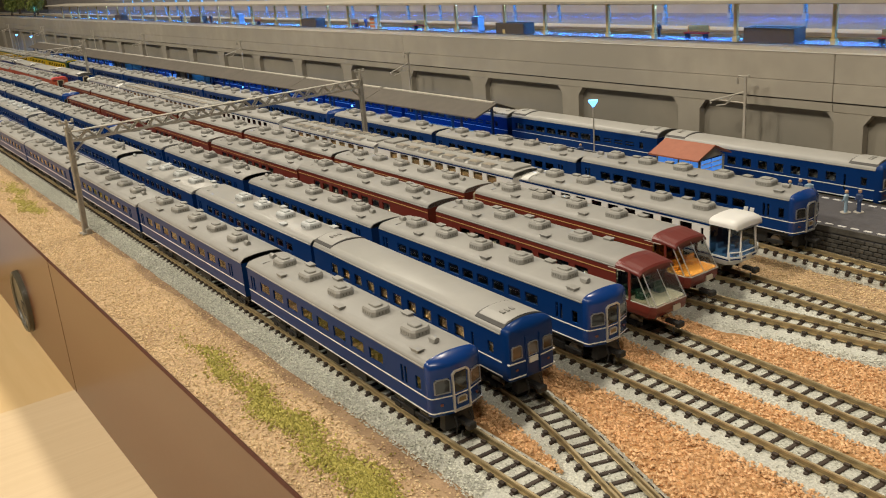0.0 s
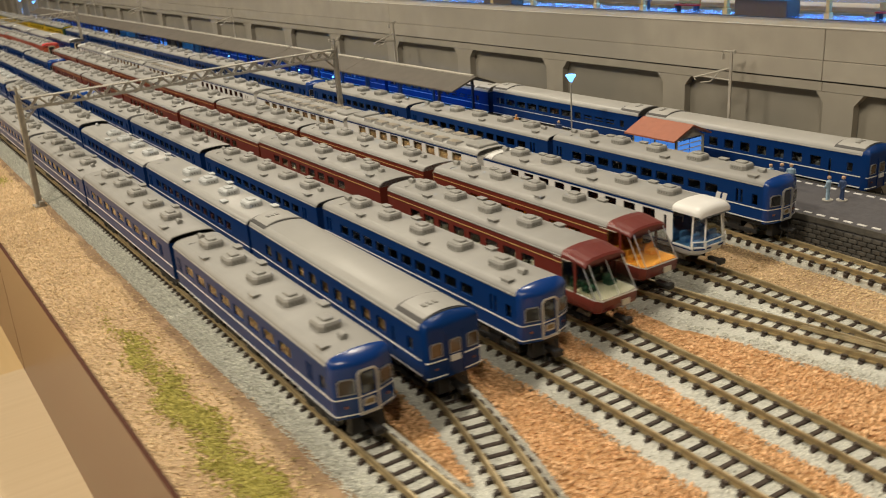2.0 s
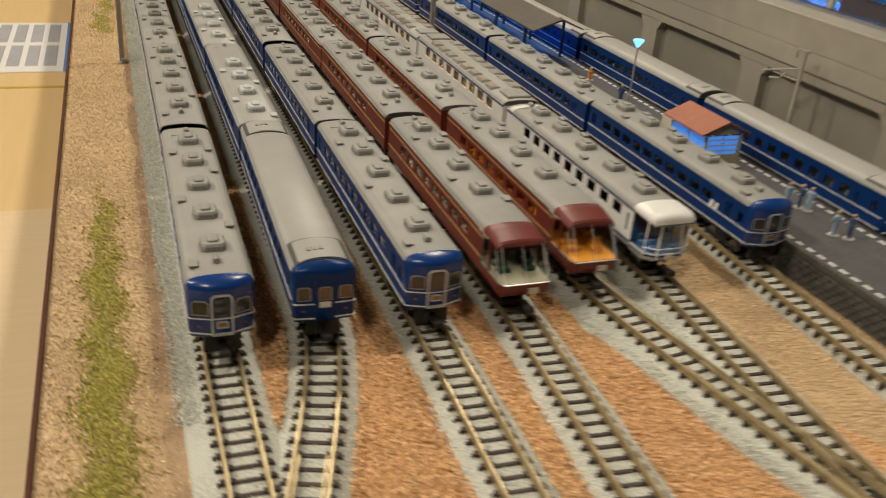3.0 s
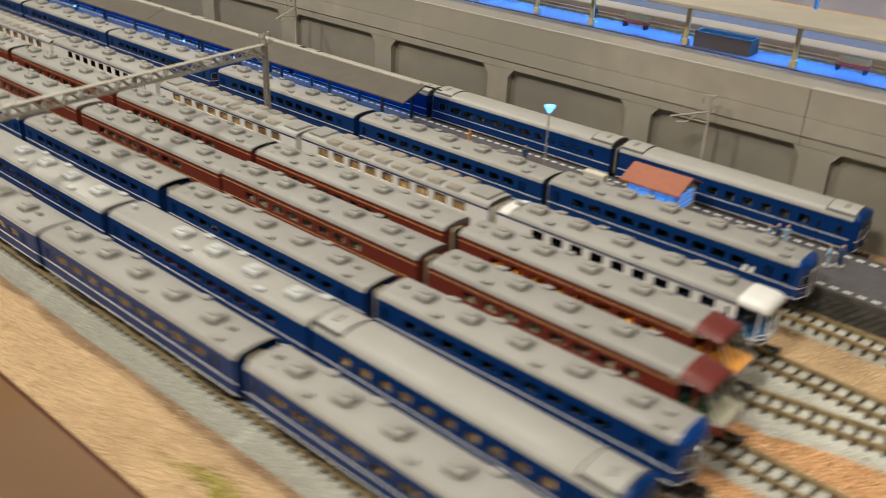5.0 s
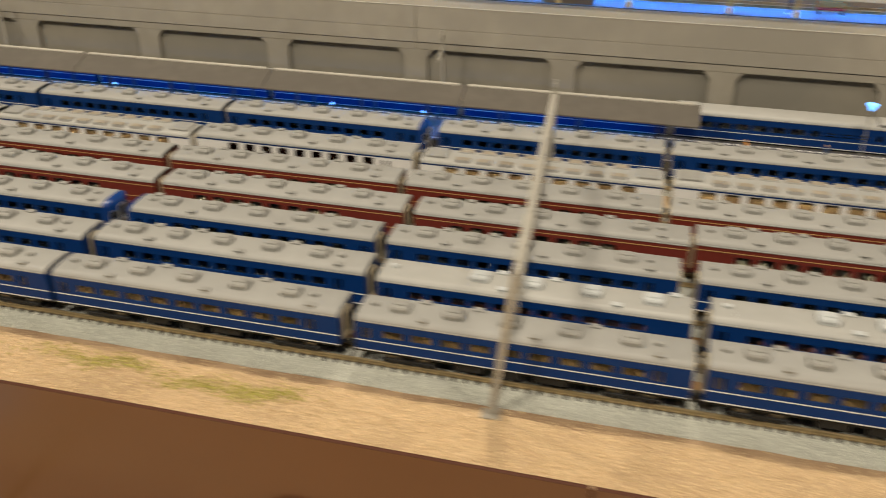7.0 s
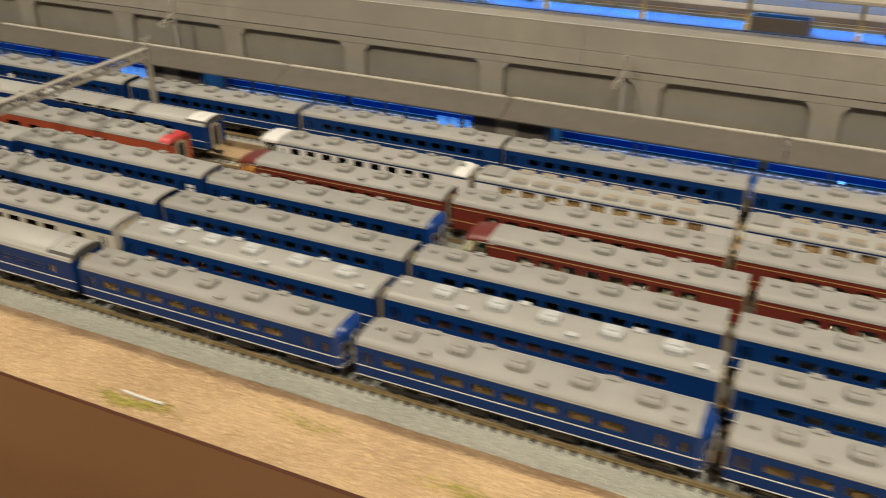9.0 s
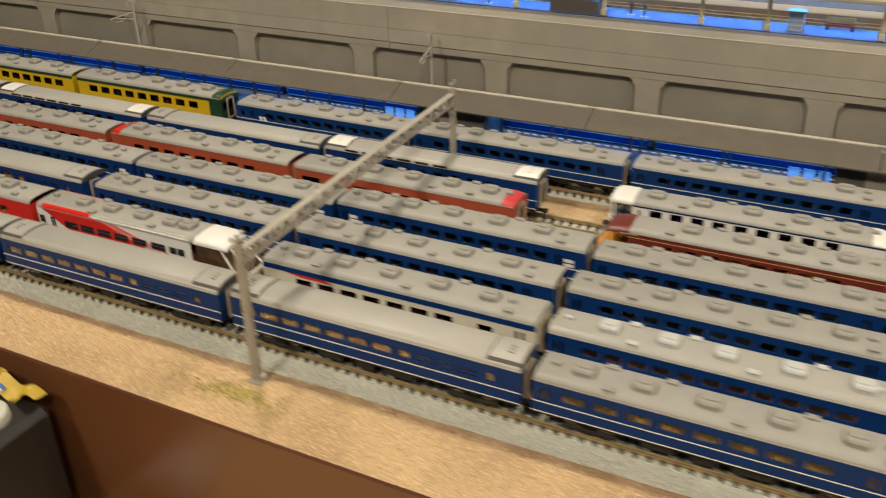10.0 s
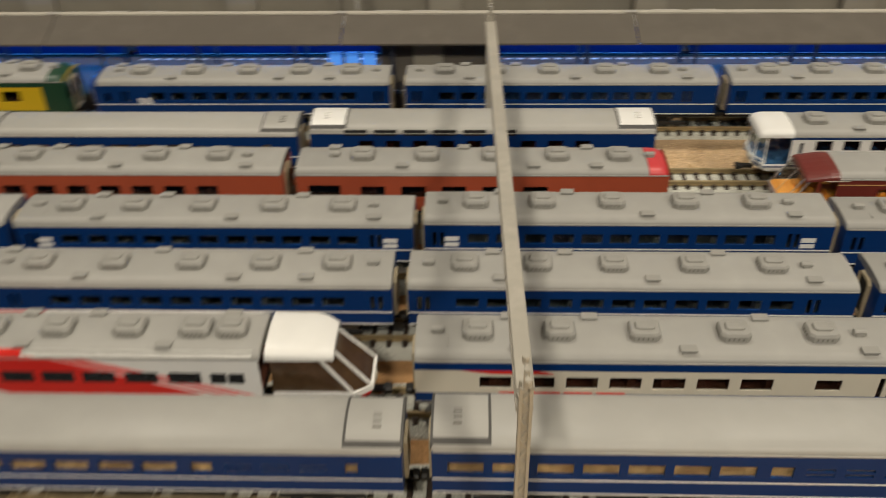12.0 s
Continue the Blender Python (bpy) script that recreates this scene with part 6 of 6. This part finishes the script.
xs = [0.110, -0.0247, -0.0915, -0.1350, -0.2026, -0.2520, -0.3193, -0.3677, -0.4500, -0.5105, -0.5540, -0.6200, -0.6870, -0.7550, -0.8230, -0.8654, -0.9324, -0.9980] + [-1.063 - 0.0665 * i for i in range(11)]
for x in xs:
    copy_thing(col, pose(x, 0.343, 0))
col2 = make_column("post_grey", "blue-grey station column on the second platform")
col2.location = (0.070, 0.478, 0)
for i in range(27):
    copy_thing(col2, pose(0.003 - 0.067 * i, 0.478, 0))
STATION_ROOFS = []
for y0, y1, nm in ((0.325, 0.372, "station_roof_1"), (0.452, 0.505, "station_roof_2")):
    r = thing(nm, "long grey station roof above the upper platform", "roof", kind="structure")
    STATION_ROOFS.append(r)
    bm = bmesh.new()
    add_box(bm, -1.79, 0.40, y0, y1, 0.0975, 0.1000, bevel=0.0004)
    part("roof_deck", bm, M["concrete"], r)
    part("roof_beam", box(-1.79, 0.40, (y0 + y1) / 2 - 0.0010, (y0 + y1) / 2 + 0.0010, 0.0960, 0.0974), M["post_grey"], r)


def make_planter():
    p = thing("platform_box", "open brown-grey box with dark blue inside on the platform", "box", "boxes on the upper platform")
    for y in (-0.0056, 0.0056):
        part("side_board", box(-0.0177, 0.0177, y - 0.0005, y + 0.0005, UP, UP + 0.0092, bevel=0.0002), M["box_brown"], p)
    for x in (-0.0172, 0.0172):
        part("end_board", box(x - 0.0005, x + 0.0005, -0.0051, 0.0051, UP, UP + 0.0092), M["box_brown"], p)
    part("inner_floor", box(-0.0167, 0.0167, -0.0051, 0.0051, UP, UP + 0.0040), M["iron_dark"], p, "dark blue inside")
    return p


pl = make_planter()
pl.location = (-0.0025, 0.3505, 0)
for x in (-0.245, -0.954, -0.60, -1.33):
    copy_thing(pl, pose(x, 0.3475, 0))


def make_bench():
    b = thing("station_bench", "small red and cream bench on the upper platform", "bench", "station benches")
    part("seat", box(-0.0090, 0.0090, -0.0024, 0.0024, UP + 0.0028, UP + 0.0036), M["red"], b)
    part("backrest", box(-0.0090, 0.0090, 0.0018, 0.0026, UP + 0.0036, UP + 0.0080, bevel=0.0003), M["kiosk_orange"], b)
    for x in (-0.0075, 0.0075):
        part("leg", box(x - 0.0008, x + 0.0008, -0.0020, 0.0020, UP, UP + 0.0028), M["iron_dark"], b)
    return b


be = make_bench()
be.location = (-0.068, 0.3585, 0)
for x in (0.069, -0.53, -0.40, -0.78):
    copy_thing(be, pose(x, 0.3585, 0))
def make_kiosk(body, band, label):
    k = thing("platform_kiosk", label, "kiosk", "station kiosks")
    part("cabinet", box(-0.0048, 0.0048, -0.0036, 0.0036, UP, UP + 0.0120, bevel=0.0004), M[body], k)
    for z in (0.0020, 0.0054, 0.0088):
        part("shelf_band", box(-0.0043, 0.0043, -0.0040, -0.0035, UP + z, UP + z + 0.0020, bevel=0.0002), M[band], k)
    part("top_board", box(-0.0052, 0.0052, -0.0042, 0.0040, UP + 0.0120, UP + 0.0130), M["post_grey"], k)
    return k


make_kiosk("cream", "kiosk_orange", "cream kiosk with orange bands on the upper platform").location = (-0.4640, 0.3470, 0)
kb = make_kiosk("fig_blue", "post_grey", "pale blue-grey kiosk with white bands on the upper platform")
kb.location = (-0.8060, 0.3480, 0)
copy_thing(kb, pose(-0.300, 0.3520, 0))
# small bulbs in a row under the front station roof
bulb = mesh_of("bulb", add_disc(bmesh.new(), (0, 0), 0.0011, 0.0962, 0.0972, 8), M["bulb"])
for i in range(54):
    ob = new("bulb", bulb)
    ob.parent, ob.location = STATION_ROOFS[0], (0.30 - 0.0385 * i, 0.345 + 0.008 * (i % 2), 0)
for i, (x, y, c) in enumerate(((-1.0210, 0.3460, "fig_navy"), (-0.9150, 0.3500, "maroon"), (-0.9050, 0.3475, "iron_dark"), (-0.4880, 0.3500, "fig_navy"), (-0.0950, 0.3520, "iron_dark"))):
    f = make_figurine(M[c])
    f.location = (x, y, UP - PLAT)
    tagged(f, "tiny plain painted figurine on the upper platform", "figurine", "figurines upstairs")
# rails of the upper track
up_track = thing("station_track", "upper station track with pale sleepers", "track")
for y in (0.3740, 0.3840):
    part("rail", box(-2.5, 0.5, y - 0.0005, y + 0.0005, UP - 0.0020, UP - 0.0002), M["rail"], up_track)
v, f = [], []
for i in range(480):
    x = -2.4 + i * 0.006
    b = len(v)
    v += [(x + a, 0.3790 + c, UP - 0.0034 + d) for d in (0, 0.0014) for a, c in ((-0.0011, -0.008), (0.0011, -0.008), (0.0011, 0.008), (-0.0011, 0.008))]
    f += [[b + j for j in q] for q in ((4, 5, 6, 7), (0, 1, 5, 4), (1, 2, 6, 5), (2, 3, 7, 6), (3, 0, 4, 7))]
me = bpy.data.meshes.new("sleeper_mass")
me.from_pydata(v, [], f)
me.materials.append(M["cap"])
ob = new("sleeper_mass", me)
ob.parent = up_track
tagged(ob, kind="stuff")

# ---- table clutter ----
poster = thing("paper_sheet", "white printed sheet with grey bars and blue edge", "paper")
part("sheet", box(-0.695, -0.500, -0.150, -0.066, TABLE + 0.0002, TABLE + 0.0008), M["paper"], poster)
part("blue_edge", box(-0.695, -0.500, -0.0725, -0.066, TABLE + 0.0008, TABLE + 0.0012), M["ink_blue"], poster)
for i in range(2):
    for j in range(4):
        part("print_bar", box(-0.685 + i * 0.090, -0.610 + i * 0.090, -0.090 - j * 0.016, -0.079 - j * 0.016, TABLE + 0.0008, TABLE + 0.0011), M["ink_grey"], poster)

ctl = thing("speed_controller", "black train controller with a pale round knob and yellow tape", "controller")
cz = -0.0175
part("case", box(-1.165, -1.0540, -0.160, -0.0640, TABLE, cz, bevel=0.003), M["black"], ctl)
kx, ky = -1.0712, -0.0842
knob = part("knob", add_rings(bmesh.new(), [[(kx + r * math.cos(math.pi * i / 18), ky + r * math.sin(math.pi * i / 18), z) for i in range(36)] for r, z in ((0.0104, cz), (0.0102, cz + 0.0036), (0.0097, cz + 0.0045), (0.0088, cz + 0.0048), (0.0083, cz + 0.0044), (0.0, cz + 0.0044))]), M["knob"], ctl, "pale round turning knob", smooth=True)


def crumpled(x0, x1, y0, y1, z, lift, seed):
    """A strip of tape that does not lie flat."""
    bm = bmesh.new()
    top = []
    for i in range(9):
        row = []
        for j in range(5):
            x, y = x0 + (x1 - x0) * i / 8, y0 + (y1 - y0) * j / 4
            row.append(bm.verts.new((x, y, z + lift * (0.5 + noise.noise((x * 90 + seed, y * 90, 0))))))
        top.append(row)
    for i in range(8):
        for j in range(4):
            bm.faces.new((top[i][j], top[i + 1][j], top[i + 1][j + 1], top[i][j + 1]))
    ex = bmesh.ops.extrude_face_region(bm, geom=list(bm.faces))
    bmesh.ops.translate(bm, vec=(0, 0, 0.0003), verts=[v for v in ex["geom"] if isinstance(v, bmesh.types.BMVert)])
    return bm


def upright_tape(x0, x1, y, z0, z1, seed):
    """A wavy strip of tape that stands on edge."""
    bm = bmesh.new()
    rows = []
    for i in range(13):
        x = x0 + (x1 - x0) * i / 12
        rows.append([bm.verts.new((x, y + 0.0035 * j / 4 + 0.0018 * noise.noise((x * 70 + seed, j * 0.5, 0)), z0 + (z1 - z0 + 0.0018 * noise.noise((x * 60, seed, 1))) * j / 4)) for j in range(5)])
    for r, q in zip(rows, rows[1:]):
        for j in range(4):
            bm.faces.new((r[j], q[j], q[j + 1], r[j + 1]))
    ex = bmesh.ops.extrude_face_region(bm, geom=list(bm.faces))
    bmesh.ops.translate(bm, vec=(0, -0.0003, 0), verts=[v for v in ex["geom"] if isinstance(v, bmesh.types.BMVert)])
    return bm


tape = part("tape_label", upright_tape(-1.1450, -1.0800, -0.0660, cz - 0.006, cz + 0.0100, 3), M["tape"], ctl, "yellow tape with black handwriting", smooth=True)
for i in range(6):
    x = -1.136 + i * 0.0086
    bm = bmesh.new()
    add_box(bm, x, x + 0.0048, -0.0664, -0.0660, cz + 0.0030 + 0.0012 * (i % 2), cz + 0.0038 + 0.0012 * (i % 2))
    add_box(bm, x + 0.0018, x + 0.0026, -0.0665, -0.0661, cz + 0.0004, cz + 0.0068)
    part("ink_bar", bm, M["black"], tape)
part("tape_piece", crumpled(-1.0820, -1.0560, -0.0700, -0.0630, cz + 0.0010, 0.0075, 9), M["tape"], ctl, smooth=True)
for mm, d in (("wire_blue", 0.0), ("wire_white", 0.0018)):
    bm = bmesh.new()
    add_tube(bm, [(-1.21 + 0.133 * t, -0.0650 - d - 0.003 * t, 0.0005 + 0.0075 * math.sin(t * 3.0) - 0.0150 * t ** 4) for t in [i / 18 for i in range(19)]], 0.0009, 8)
    tagged(part("wire", bm, M[mm], smooth=True), "thin %s cable lying over the controller" % mm.split("_")[1], "cable")
bm = bmesh.new()
add_tube(bm, [(-0.985 - 0.06 * t, -0.074 - 0.012 * t, TABLE + 0.0012 + 0.030 * t ** 2) for t in [i / 12 for i in range(13)]], 0.0011, 8)
tagged(part("wire", bm, M["wire_red"], smooth=True), "thin red cable rising from the counter", "cable")
bm = box(-1.045, -1.015, -0.105, -0.075, TABLE, TABLE + 0.012, bevel=0.003)
tagged(part("terminal_block", bm, M["wire_white"]), "small white plastic terminal block on the counter", "terminal block")

bm = bmesh.new()
add_tube(bm, [(-0.7985 + 0.0208 * t, -0.0450 - 0.0004 * math.sin(t * 3), GROUND + 0.0014) for t in [i / 6 for i in range(7)]], 0.0006, 6)
tagged(part("wood_sliver", bm, M["paper"]), "thin white wood sliver lying on green flock", "sliver")


# ---- model trees at the far end of the upper level ----
def make_tree(seed, high, label):
    rng = random.Random(seed)
    t = thing("model_tree", label, "tree", "model trees")
    bm = bmesh.new()
    add_rings(bm, [[(r * math.cos(math.pi * i / 4), r * math.sin(math.pi * i / 4), z) for i in range(8)] for r, z in ((0.0030, 0), (0.0020, high * 0.3), (0.0012, high * 0.7), (0.0004, high * 0.95))])
    tips = []
    for i in range(9):
        a, z = i * 2.4, high * (0.28 + 0.065 * i)
        r = high * (0.34 - 0.02 * i) * rng.uniform(0.8, 1.2)
        tip = Vector((r * math.cos(a), r * math.sin(a), z + high * 0.16))
        add_tube(bm, [(0, 0, z), (tip.x * 0.5, tip.y * 0.5, z + high * 0.06), tip], 0.0006, 5)
        tips.append(tip)
    part("trunk", bm, M["sleeper"], t)
    verts, faces = [], []
    for c in tips + [Vector((0, 0, high * 0.95)), Vector((0, 0, high * 0.7))]:
        for _ in range(170):
            p = c + Vector((rng.gauss(0, 1), rng.gauss(0, 1), rng.gauss(0, 0.8))) * high * 0.10
            u = Vector((rng.gauss(0, 1), rng.gauss(0, 1), rng.gauss(0, 1))).normalized() * 0.0016
            w = u.orthogonal().normalized() * 0.0010
            b = len(verts)
            verts += [p - u, p + w, p + u, p - w]
            faces.append((b, b + 1, b + 2, b + 3))
    me = bpy.data.meshes.new("crown")
    me.from_pydata(verts, [], faces)
    me.materials.append(M["leaf"])
    ob = new("crown", me)
    ob.parent = t
    return t


for i, (x, y, hgt) in enumerate(((-2.04, 0.352, 0.034), (-2.16, 0.385, 0.046), (-2.27, 0.345, 0.040), (-2.40, 0.390, 0.050))):
    make_tree(20 + i, hgt, "small green model tree on the upper level").location = (x, y, UP)
